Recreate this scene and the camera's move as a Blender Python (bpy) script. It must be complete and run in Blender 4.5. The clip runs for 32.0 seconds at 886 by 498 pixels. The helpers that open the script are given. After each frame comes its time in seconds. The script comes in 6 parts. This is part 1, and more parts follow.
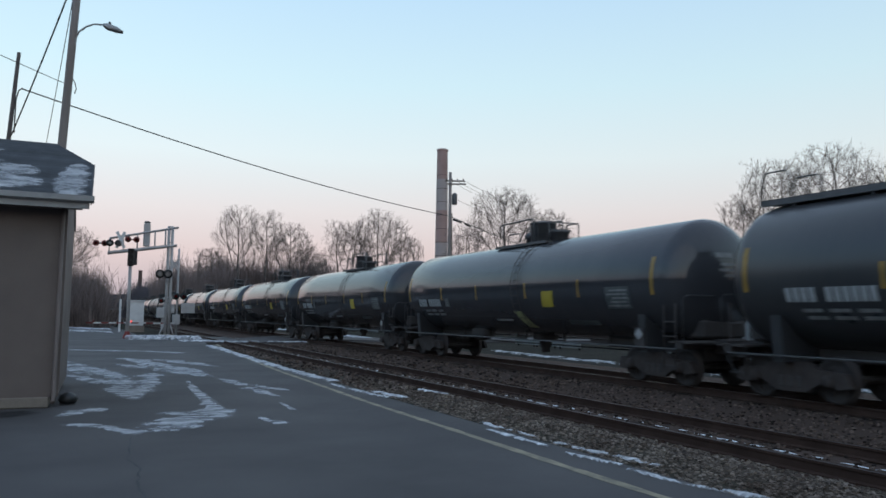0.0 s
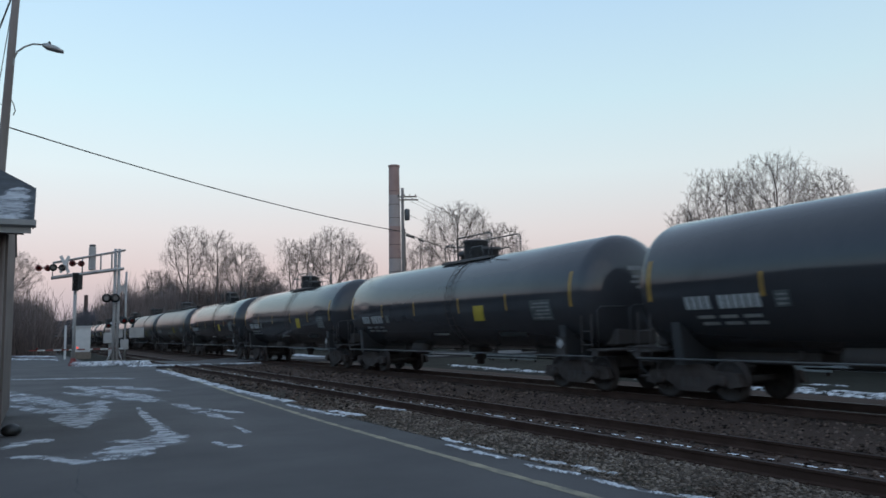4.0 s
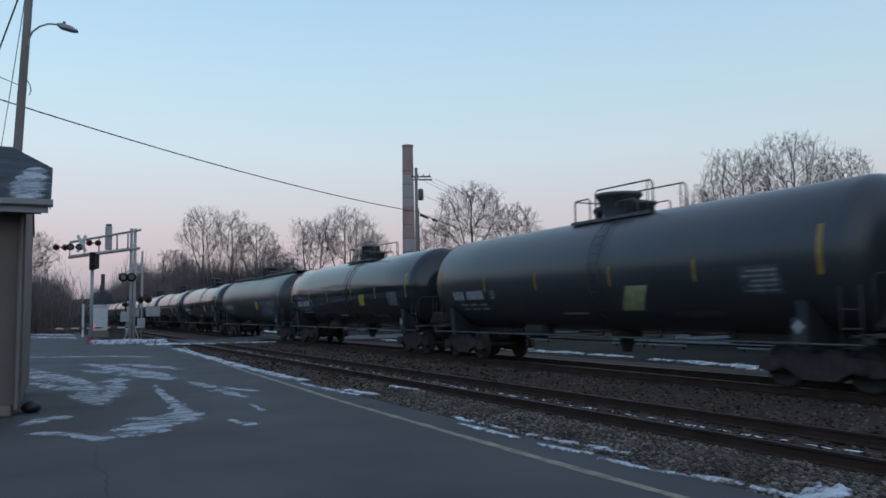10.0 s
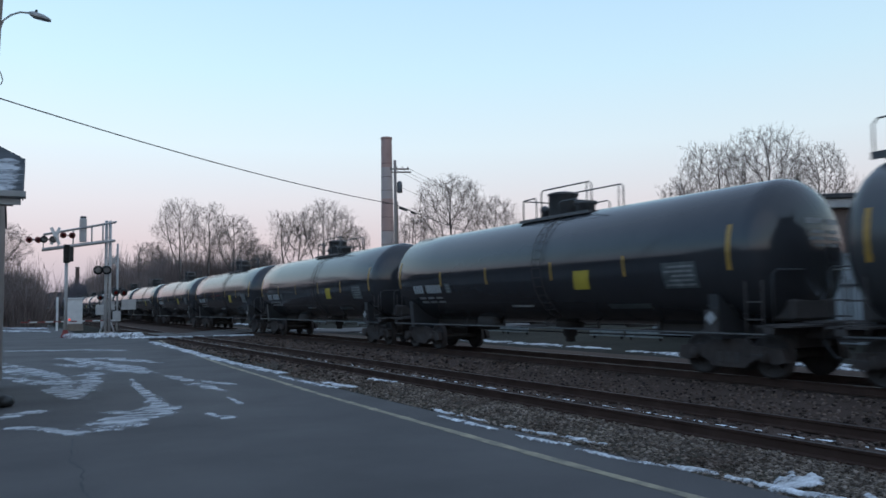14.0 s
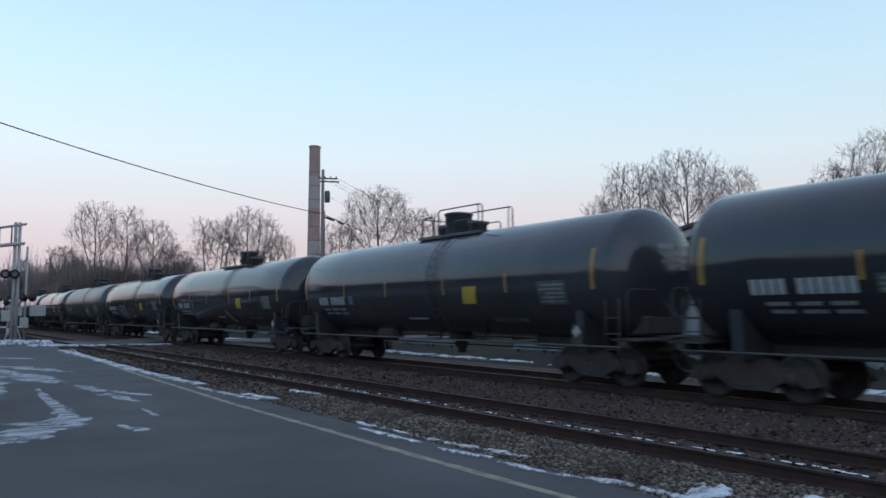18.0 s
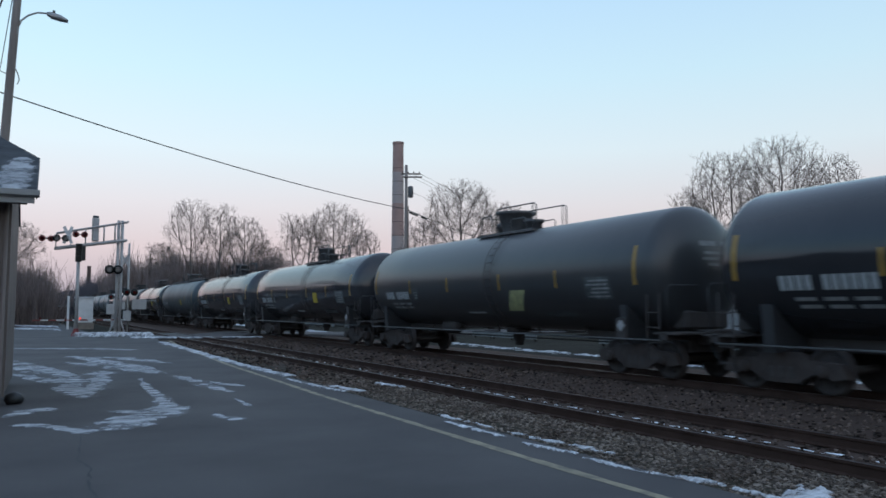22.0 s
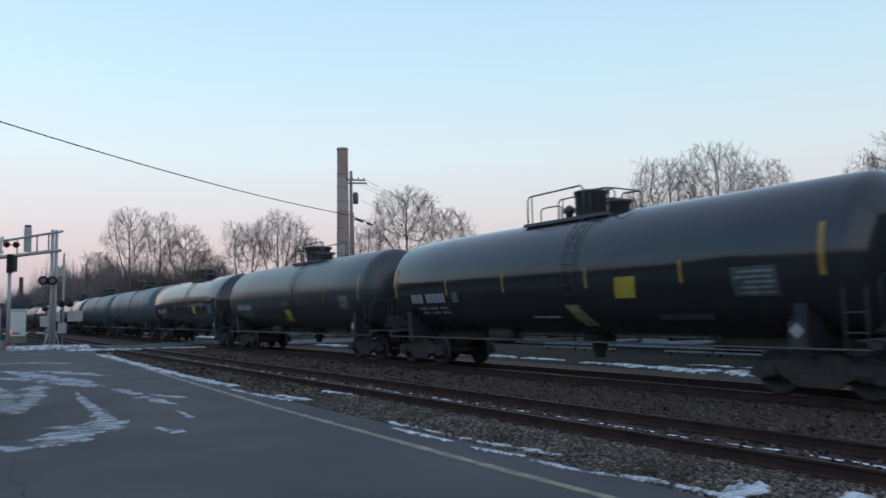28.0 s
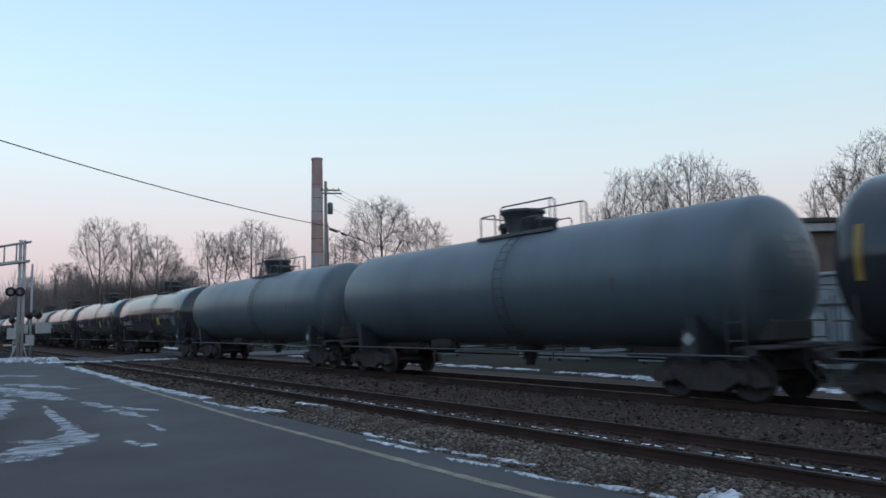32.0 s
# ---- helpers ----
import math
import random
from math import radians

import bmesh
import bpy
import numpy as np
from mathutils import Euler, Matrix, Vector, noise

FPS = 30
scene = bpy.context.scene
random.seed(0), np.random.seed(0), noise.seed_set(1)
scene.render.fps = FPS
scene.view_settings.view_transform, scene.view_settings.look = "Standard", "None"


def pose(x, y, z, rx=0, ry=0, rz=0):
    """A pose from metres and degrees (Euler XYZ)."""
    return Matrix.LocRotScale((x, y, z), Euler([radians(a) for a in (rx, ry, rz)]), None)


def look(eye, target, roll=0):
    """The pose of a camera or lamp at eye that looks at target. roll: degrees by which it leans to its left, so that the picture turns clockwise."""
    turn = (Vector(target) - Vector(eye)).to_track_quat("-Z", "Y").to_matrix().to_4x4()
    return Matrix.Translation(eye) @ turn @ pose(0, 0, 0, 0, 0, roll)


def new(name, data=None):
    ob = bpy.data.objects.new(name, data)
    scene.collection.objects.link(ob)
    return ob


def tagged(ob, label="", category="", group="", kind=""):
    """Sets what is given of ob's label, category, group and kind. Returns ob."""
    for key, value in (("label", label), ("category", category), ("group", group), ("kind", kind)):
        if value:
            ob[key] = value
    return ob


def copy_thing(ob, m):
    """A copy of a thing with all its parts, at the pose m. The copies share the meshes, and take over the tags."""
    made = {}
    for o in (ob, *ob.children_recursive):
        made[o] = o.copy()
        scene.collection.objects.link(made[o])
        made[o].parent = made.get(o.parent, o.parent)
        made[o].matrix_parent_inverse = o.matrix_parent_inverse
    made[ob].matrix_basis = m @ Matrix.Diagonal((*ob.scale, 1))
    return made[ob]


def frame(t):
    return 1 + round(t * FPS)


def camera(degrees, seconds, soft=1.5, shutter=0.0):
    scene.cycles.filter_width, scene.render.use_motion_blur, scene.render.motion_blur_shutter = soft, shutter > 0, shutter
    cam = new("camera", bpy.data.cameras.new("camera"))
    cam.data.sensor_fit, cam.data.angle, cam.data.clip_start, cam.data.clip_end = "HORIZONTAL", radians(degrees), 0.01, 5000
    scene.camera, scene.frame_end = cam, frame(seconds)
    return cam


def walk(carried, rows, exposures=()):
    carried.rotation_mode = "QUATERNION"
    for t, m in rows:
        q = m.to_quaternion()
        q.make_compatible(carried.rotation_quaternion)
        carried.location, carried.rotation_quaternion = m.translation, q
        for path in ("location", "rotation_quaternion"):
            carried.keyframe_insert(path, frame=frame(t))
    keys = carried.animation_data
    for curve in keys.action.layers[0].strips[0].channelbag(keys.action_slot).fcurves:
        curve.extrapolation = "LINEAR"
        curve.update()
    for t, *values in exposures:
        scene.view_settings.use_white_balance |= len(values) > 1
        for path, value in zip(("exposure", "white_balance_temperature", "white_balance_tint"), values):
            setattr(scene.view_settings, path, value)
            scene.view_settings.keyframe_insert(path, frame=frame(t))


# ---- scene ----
import collections

EYE = 1.84           # eye height over the asphalt
RAIL, HIGH = 0.10, 0.18   # height of the rail heads of the near and the main track
NEAR, MAIN = 9.12, 14.35   # centre lines of the two tracks in the railway's own plan
RAILWAY = pose(0, 0, 0, 0, 0, 1.09)   # the railway runs nearly along y
PITCH, SPEED = 18.0, 13.09  # car length over couplers, metres a second

# ---- camera and its way: seconds, yaw, pitch, roll ----
cam = camera(60.3, 32.0, soft=1.6, shutter=0.3)
walk(cam, [(t, pose(0, 0, EYE, 90 + p, 0, y) @ pose(0, 0, 0, 0, 0, r)) for t, y, p, r in (
    (0.0, -24.56, 4.95, 0.68),
    (0.5, -24.57, 4.52, 0.86),
    (1.0, -23.72, 4.22, -0.86),
    (1.5, -21.29, 3.94, 0.18),
    (2.0, -20.70, 3.88, -2.19),
    (2.5, -24.03, 4.26, -0.29),
    (3.0, -26.46, 5.28, 0.82),
    (3.5, -28.13, 6.40, -1.15),
    (5.5, -27.79, 4.42, -0.84),
    (6.0, -27.39, 4.59, -0.46),
    (6.5, -26.31, 4.99, -0.78),
    (7.0, -25.93, 5.25, -0.70),
    (7.5, -26.07, 5.37, -0.54),
    (8.0, -26.07, 6.33, -0.11),
    (8.5, -25.94, 7.40, 0.37),
    (9.0, -26.12, 7.83, 0.65),
    (9.5, -26.39, 6.81, -0.18),
    (10.0, -27.00, 4.61, -0.93),
    (10.5, -27.53, 3.92, -0.72),
    (11.0, -27.52, 3.76, -1.12),
    (11.5, -26.98, 3.60, -0.22),
    (12.0, -26.93, 3.10, 0.24),
    (12.5, -27.07, 3.17, 0.81),
    (13.0, -27.80, 3.61, 0.03),
    (13.5, -28.31, 3.96, -0.55),
    (14.0, -28.58, 4.03, -1.03),
    (14.5, -29.07, 3.92, -1.43),
    (16.5, -33.40, 4.60, -0.48),
    (17.0, -34.01, 4.93, -0.39),
    (17.5, -34.13, 5.12, -0.12),
    (18.0, -34.09, 4.87, -0.10),
    (18.5, -34.14, 4.70, -0.98),
    (19.0, -33.87, 4.85, -0.45),
    (19.5, -32.79, 4.97, -0.90),
    (20.0, -31.64, 4.90, -0.81),
    (20.5, -30.66, 4.59, -0.60),
    (21.0, -29.67, 4.24, -0.49),
    (21.5, -28.69, 4.16, -0.05),
    (22.0, -27.84, 4.44, 0.01),
    (22.5, -27.32, 4.97, -0.20),
    (23.0, -27.03, 5.26, -0.48),
    (23.5, -26.98, 5.81, -0.15),
    (24.0, -27.02, 6.33, 0.26),
    (24.5, -26.87, 6.21, 0.05),
    (26.5, -27.90, 5.26, -1.34),
    (27.0, -28.30, 5.06, -0.93),
    (27.5, -28.88, 5.02, -0.63),
    (28.0, -31.92, 4.84, -1.00),
    (28.5, -33.82, 4.95, -1.05),
    (29.0, -34.47, 5.20, -0.90),
    (29.5, -33.93, 5.13, -1.30),
    (30.0, -33.59, 4.67, -1.24),
    (30.5, -33.51, 4.54, -1.18),
    (31.0, -33.85, 4.76, -2.09),
    (31.5, -33.96, 5.18, -1.70),
    (32.0, -33.82, 5.58, -1.21),
)], exposures=[(0.0, 0.28, 6780, 10), (3.0, 0.29, 6800, 10), (3.5, 0.22, 6780, 10), (5.5, 0.31, 6650, 10), (7.5, 0.20, 6600, 10), (8.3, 0.03, 6400, 10), (9.0, -0.09, 6250, 10), (9.6, -0.04, 6280, 10), (10.3, 0.09, 6350, 10), (11.0, 0.28, 6500, 10), (14.0, 0.31, 6350, 10), (22.5, 0.28, 6450, 10), (24.0, 0.12, 6250, 10), (26.5, 0.25, 6550, 10), (32.0, 0.28, 6520, 10)])

# ---- sky and light: clear winter dusk, the sun just down behind the camera ----
world = bpy.data.worlds.new("dusk_sky")
scene.world = world
world.use_nodes = True
wn, wl = world.node_tree.nodes, world.node_tree.links
wn.clear()
w_out = wn.new("ShaderNodeOutputWorld")
w_bg = wn.new("ShaderNodeBackground")
w_sky = wn.new("ShaderNodeTexSky")
w_sky.sky_type, w_sky.sun_disc = "NISHITA", False
w_sky.sun_elevation, w_sky.sun_rotation = radians(1.0), radians(215)
w_sky.altitude, w_sky.air_density, w_sky.dust_density, w_sky.ozone_density = 100, 1.0, 1.5, 2.0
w_geo = wn.new("ShaderNodeTexCoord")
w_sep = wn.new("ShaderNodeSeparateXYZ")
w_ramp = wn.new("ShaderNodeValToRGB")
w_mix = wn.new("ShaderNodeMixRGB")
w_mul = wn.new("ShaderNodeMixRGB")
SKY_STOPS = ((0.0, (0.47, 0.42, 0.48)), (0.03, (0.55, 0.47, 0.51)), (0.075, (0.71, 0.60, 0.61)), (0.13, (0.76, 0.73, 0.75)),
             (0.20, (0.73, 0.845, 0.895)), (0.29, (0.61, 0.83, 0.94)), (0.40, (0.50, 0.735, 0.95)), (0.6, (0.46, 0.63, 0.87)), (1.0, (0.38, 0.52, 0.75)))
ramp = w_ramp.color_ramp
while len(ramp.elements) < len(SKY_STOPS):
    ramp.elements.new(0.5)
for el, (at, col) in zip(ramp.elements, SKY_STOPS):
    el.position, el.color = at, (*col, 1)
w_mul.blend_type, w_mul.inputs[0].default_value = "MULTIPLY", 1.0
w_mul.inputs[2].default_value = (0.12, 0.12, 0.12, 1)
w_mix.inputs[0].default_value = 0.9
wl.new(w_geo.outputs["Generated"], w_sep.inputs[0])
wl.new(w_sep.outputs["Z"], w_ramp.inputs[0])
wl.new(w_sky.outputs[0], w_mul.inputs[1])
wl.new(w_mul.outputs[0], w_mix.inputs[1])
wl.new(w_ramp.outputs[0], w_mix.inputs[2])
w_side = wn.new("ShaderNodeVectorMath")
w_side.operation = "DOT_PRODUCT"
w_side.inputs[1].default_value = (-1.0, 0.0, 0.0)
w_glow = wn.new("ShaderNodeMapRange")
w_glow.inputs[1].default_value, w_glow.inputs[2].default_value, w_glow.inputs[3].default_value, w_glow.inputs[4].default_value = -1.0, 0.0, 0.0, 1.0
w_last = wn.new("ShaderNodeMixRGB")
w_last.blend_type, w_last.inputs[0].default_value = "MULTIPLY", 1.0
wl.new(w_geo.outputs["Generated"], w_side.inputs[0])
wl.new(w_side.outputs["Value"], w_glow.inputs[0])
wl.new(w_mix.outputs[0], w_last.inputs[1])
w_tint = wn.new("ShaderNodeMixRGB")
w_tint.inputs[1].default_value, w_tint.inputs[2].default_value = (0.86, 0.86, 0.87, 1), (0.98, 0.99, 1.01, 1)
wl.new(w_glow.outputs[0], w_tint.inputs[0])
wl.new(w_tint.outputs[0], w_last.inputs[2])
# deeper blue above the west, where the light has gone
w_west, w_deep, w_cool = wn.new("ShaderNodeMapRange"), wn.new("ShaderNodeMixRGB"), wn.new("ShaderNodeMixRGB")
w_west.inputs[1].default_value, w_west.inputs[2].default_value = 0.15, 0.75
w_deep.inputs[1].default_value, w_deep.inputs[2].default_value = (1, 1, 1, 1), (0.74, 0.88, 1.02, 1)
w_cool.blend_type, w_cool.inputs[0].default_value = "MULTIPLY", 1.0
wl.new(w_side.outputs["Value"], w_west.inputs[0])
wl.new(w_west.outputs[0], w_deep.inputs[0])
wl.new(w_last.outputs[0], w_cool.inputs[1])
wl.new(w_deep.outputs[0], w_cool.inputs[2])
wl.new(w_cool.outputs[0], w_bg.inputs[0])
wl.new(w_bg.outputs[0], w_out.inputs[0])
w_bg.inputs[1].default_value = 1.0

sun_data = bpy.data.lights.new("sun", "SUN")
sun_data.energy, sun_data.angle, sun_data.color = 0.22, radians(80), (1.0, 0.84, 0.74)
sun = new("sun", sun_data)
sun.matrix_world = look((-30, -60, 14), (0, 0, 0))


# ---- materials ----
def material(name, base, rough=0.6, metal=0.0, second=None, scale=4.0, spread=0.5, grain=40.0, bump=0.2, depth=0.01,
             per_object=0.0, island=0.0, stretch=(1, 1, 1), spec=0.5, coat=0.0, vary_rough=0.15):
    """A surface with two colours mixed by broad and fine noise, uneven gloss and fine relief, in metres of the object."""
    m = bpy.data.materials.new(name)
    m.use_nodes = True
    nt, nl = m.node_tree.nodes, m.node_tree.links
    bs = nt["Principled BSDF"]
    bs.inputs["Metallic"].default_value, bs.inputs["Specular IOR Level"].default_value = metal, spec
    bs.inputs["Coat Weight"].default_value = coat
    tc, mp = nt.new("ShaderNodeTexCoord"), nt.new("ShaderNodeMapping")
    mp.inputs["Scale"].default_value = stretch
    nl.new(tc.outputs["Object"], mp.inputs[0])
    broad, fine = nt.new("ShaderNodeTexNoise"), nt.new("ShaderNodeTexNoise")
    broad.inputs["Scale"].default_value, broad.inputs["Detail"].default_value = scale, 5
    fine.inputs["Scale"].default_value, fine.inputs["Detail"].default_value = grain, 3
    nl.new(mp.outputs[0], broad.inputs["Vector"])
    nl.new(mp.outputs[0], fine.inputs["Vector"])
    mix = nt.new("ShaderNodeMixRGB")
    mix.inputs[1].default_value = (*base, 1)
    mix.inputs[2].default_value = (*(second or [c * 0.6 for c in base]), 1)
    lo = nt.new("ShaderNodeMapRange")
    lo.inputs[1].default_value, lo.inputs[2].default_value = 0.5 - 0.28 * (1 - spread) - 0.04, 0.5 + 0.28 * (1 - spread) + 0.12
    add = nt.new("ShaderNodeMath")
    add.operation = "MULTIPLY_ADD"
    nl.new(fine.outputs["Fac"], add.inputs[0])
    add.inputs[1].default_value = 0.35
    sub = nt.new("ShaderNodeMath")
    sub.operation = "MULTIPLY_ADD"
    nl.new(broad.outputs["Fac"], sub.inputs[0])
    sub.inputs[1].default_value, sub.inputs[2].default_value = 1.0, -0.17
    nl.new(sub.outputs[0], add.inputs[2])
    nl.new(add.outputs[0], lo.inputs[0])
    nl.new(lo.outputs[0], mix.inputs[0])
    col = mix.outputs[0]
    if per_object or island:
        if island:
            src = nt.new("ShaderNodeNewGeometry").outputs["Random Per Island"]
        else:
            src = nt.new("ShaderNodeObjectInfo").outputs["Random"]
        rng = nt.new("ShaderNodeMapRange")
        k = max(per_object, island)
        rng.inputs[3].default_value, rng.inputs[4].default_value = 1 - k, 1 + k
        nl.new(src, rng.inputs[0])
        mul = nt.new("ShaderNodeMixRGB")
        mul.blend_type, mul.inputs[0].default_value = "MULTIPLY", 1.0
        nl.new(col, mul.inputs[1])
        nl.new(rng.outputs[0], mul.inputs[2])
        col = mul.outputs[0]
    nl.new(col, bs.inputs["Base Color"])
    rr = nt.new("ShaderNodeMapRange")
    rr.inputs[3].default_value, rr.inputs[4].default_value = max(0.02, rough - vary_rough), min(1.0, rough + vary_rough)
    nl.new(broad.outputs["Fac"], rr.inputs[0])
    nl.new(rr.outputs[0], bs.inputs["Roughness"])
    if bump:
        bp = nt.new("ShaderNodeBump")
        bp.inputs["Strength"].default_value, bp.inputs["Distance"].default_value = bump, depth
        nl.new(fine.outputs["Fac"], bp.inputs["Height"])
        nl.new(bp.outputs[0], bs.inputs["Normal"])
    return m


def glowing(name, col, strength):
    m = material(name, col, 0.3, bump=0)
    bs = m.node_tree.nodes["Principled BSDF"]
    bs.inputs["Emission Color"].default_value, bs.inputs["Emission Strength"].default_value = (*col, 1), strength
    return m


M_ASPHALT = material("asphalt", (0.066, 0.0595, 0.0595), 0.85, second=(0.044, 0.040, 0.0405), scale=0.45, grain=160, bump=0.5, depth=0.004)
M_LOT_PATCH = material("sealed_asphalt", (0.034, 0.036, 0.040), 0.8, scale=1.5, grain=150, bump=0.4, depth=0.004)
M_GROUND = material("winter_ground", (0.026, 0.0245, 0.018), 0.95, second=(0.016, 0.015, 0.011), scale=0.25, grain=12, bump=0.6, depth=0.05, spec=0.08)
M_BED = material("ballast_bed", (0.056, 0.050, 0.037), 0.95, second=(0.033, 0.026, 0.020), scale=1.2, grain=26, bump=0.9, depth=0.04, spec=0.1)
def rust_by_track(m, rust):
    """Brake dust and rust colour the ballast round each track."""
    nt, nl = m.node_tree.nodes, m.node_tree.links
    bs = nt["Principled BSDF"]
    src = bs.inputs["Base Color"].links[0].from_socket
    tc, sp = nt.new("ShaderNodeTexCoord"), nt.new("ShaderNodeSeparateXYZ")
    nl.new(tc.outputs["Object"], sp.inputs[0])
    fac = nt.new("ShaderNodeMapRange")
    fac.inputs[1].default_value, fac.inputs[2].default_value = 7.1, 8.3
    mix = nt.new("ShaderNodeMixRGB")
    nl.new(sp.outputs["X"], fac.inputs[0])
    nl.new(fac.outputs[0], mix.inputs[0])
    nl.new(src, mix.inputs[1])
    mix.inputs[2].default_value = (*rust, 1)
    nl.new(mix.outputs[0], bs.inputs["Base Color"])


rust_by_track(M_BED, (0.080, 0.056, 0.046))
M_STONE = material("ballast_stone", (0.195, 0.160, 0.132), 0.95, second=(0.085, 0.062, 0.050), scale=1.0, grain=60, bump=0.3, island=0.6, spec=0.15)
M_STONE_RUST = material("rusty_ballast_stone", (0.128, 0.096, 0.080), 0.95, second=(0.060, 0.042, 0.034), scale=1.0, grain=60, bump=0.3, island=0.85, spec=0.12)
M_SNOW = material("snow", (0.84, 0.855, 0.88), 0.8, second=(0.66, 0.68, 0.72), scale=3, grain=50, bump=0.5, depth=0.01, spec=0.3)
def thin_layer(name, base, second, rough, spread=0.9, thin=0.44, full=1.0):
    """A dusting that frays out: how thick it lies comes from the mesh, how it breaks up from fine streaks."""
    m = material(name, base, rough, second=second, scale=3, grain=50, bump=0.4, depth=0.006, spec=0.3)
    nt, nl = m.node_tree.nodes, m.node_tree.links
    att, tc, mp, nz = nt.new("ShaderNodeAttribute"), nt.new("ShaderNodeTexCoord"), nt.new("ShaderNodeMapping"), nt.new("ShaderNodeTexNoise")
    att.attribute_name = "cover"
    mp.inputs["Scale"].default_value, mp.inputs["Rotation"].default_value = (3.0, 7.0, 3.0), (0, 0, 0.35)
    nz.inputs["Scale"].default_value, nz.inputs["Detail"].default_value, nz.inputs["Roughness"].default_value = 0.55, 10, 0.72
    nl.new(tc.outputs["Object"], mp.inputs[0])
    nl.new(mp.outputs[0], nz.inputs["Vector"])
    su, mr = nt.new("ShaderNodeMath"), nt.new("ShaderNodeMapRange")
    su.operation = "MULTIPLY_ADD"
    su.inputs[1].default_value = spread
    nl.new(nz.outputs["Fac"], su.inputs[0])
    nl.new(att.outputs["Fac"], su.inputs[2])
    mr.inputs[1].default_value, mr.inputs[2].default_value, mr.inputs[4].default_value = thin + spread * 0.5, full + spread * 0.5, 0.95
    nl.new(su.outputs[0], mr.inputs[0])
    nl.new(mr.outputs[0], nt["Principled BSDF"].inputs["Alpha"])
    return m


M_DRIFT = thin_layer("blown_snow", (0.70, 0.71, 0.73), (0.48, 0.495, 0.52), 0.8, 1.9, 0.36, 1.18)
M_BANK = thin_layer("edge_snow", (0.83, 0.84, 0.86), (0.64, 0.655, 0.68), 0.8, 1.9)
M_DARK_ASPHALT = thin_layer("darker_asphalt", (0.020, 0.021, 0.023), (0.028, 0.029, 0.031), 0.6, 0.5)
M_YELLOW_LINE = material("worn_yellow_line", (0.30, 0.255, 0.17), 0.8, second=(0.12, 0.108, 0.085), scale=3, grain=30, bump=0.2, depth=0.003, spread=0.7)
M_RAIL = material("rusty_rail", (0.060, 0.036, 0.028), 0.9, second=(0.038, 0.023, 0.018), scale=2, grain=60, bump=0.2, spec=0.12)
M_RAIL_TOP = material("worn_rail_head", (0.10, 0.078, 0.072), 0.45, metal=0.6, second=(0.05, 0.038, 0.034), scale=3, grain=60, bump=0.05)
M_TIE = material("weathered_tie", (0.048, 0.035, 0.029), 0.9, second=(0.027, 0.020, 0.017), scale=6, grain=50, bump=0.5, per_object=0.35, stretch=(0.3, 1, 1), spec=0.12)
M_BLACK = material("black_tank_paint", (0.031, 0.032, 0.036), 0.12, second=(0.040, 0.040, 0.043), scale=0.8, grain=9, bump=0.0,
                   per_object=0.25, stretch=(1, 1, 0.35), vary_rough=0.05, spec=0.50, coat=0.0)
M_BLACK_DULL = material("dusty_black_tank_paint", (0.036, 0.038, 0.041), 0.30, second=(0.047, 0.047, 0.048), scale=0.9, grain=8, bump=0.0,
                        stretch=(1, 1, 0.3), vary_rough=0.06, spec=0.50, coat=0.0)
M_GREY = material("grey_tank_paint", (0.090, 0.114, 0.126), 0.42, second=(0.068, 0.086, 0.096), scale=0.7, grain=8, bump=0.0, stretch=(1, 1, 0.3), vary_rough=0.08)
M_BLUEGREY = material("blue_grey_tank_paint", (0.040, 0.056, 0.066), 0.46, second=(0.030, 0.042, 0.050), scale=0.7, grain=8, bump=0.0, stretch=(1, 1, 0.3), vary_rough=0.08, spec=0.65)
M_UNDER = material("grimy_underframe", (0.056, 0.050, 0.048), 0.9, second=(0.072, 0.062, 0.058), scale=3, grain=30, bump=0.3, depth=0.01, spec=0.2)
M_BOGIE = material("brown_bogie_steel", (0.070, 0.057, 0.052), 0.9, second=(0.046, 0.038, 0.035), scale=4, grain=30, bump=0.3, depth=0.01, spec=0.15)
M_WHEEL = material("wheel_steel", (0.060, 0.051, 0.048), 0.85, second=(0.040, 0.034, 0.032), scale=5, grain=30, bump=0.2, spec=0.2)
M_FITTING = material("black_fitting_paint", (0.085, 0.085, 0.088), 0.55, second=(0.055, 0.055, 0.056), scale=4, grain=30, bump=0.15)
M_RAILING = material("grey_railing_steel", (0.085, 0.09, 0.095), 0.5, second=(0.05, 0.05, 0.05), scale=5, grain=30, bump=0.1)
M_YELLOW = material("yellow_placard", (0.44, 0.33, 0.035), 0.6, second=(0.34, 0.25, 0.03), scale=3, grain=30, bump=0)
M_AMBER = material("amber_reflective_strip", (0.36, 0.20, 0.03), 0.5, second=(0.24, 0.14, 0.02), scale=3, grain=30, bump=0)
M_WHITE_MARK = material("white_stencil_paint", (0.40, 0.41, 0.41), 0.6, second=(0.24, 0.25, 0.25), scale=7, grain=50, bump=0)
M_GREY_MARK = material("faded_grey_stencil", (0.085, 0.095, 0.095), 0.6, second=(0.035, 0.040, 0.040), scale=5, grain=20, bump=0)
M_PALE_MARK = material("pale_stencil", (0.24, 0.245, 0.24), 0.6, second=(0.13, 0.13, 0.13), scale=5, grain=20, bump=0)
M_OLIVE_MARK = material("faded_yellow_green_placard", (0.34, 0.34, 0.16), 0.6, second=(0.22, 0.22, 0.12), scale=5, grain=20, bump=0)
M_GRAFFITI = material("pale_spray_paint", (0.42, 0.45, 0.46), 0.6, second=(0.17, 0.19, 0.20), scale=4, grain=14, bump=0)
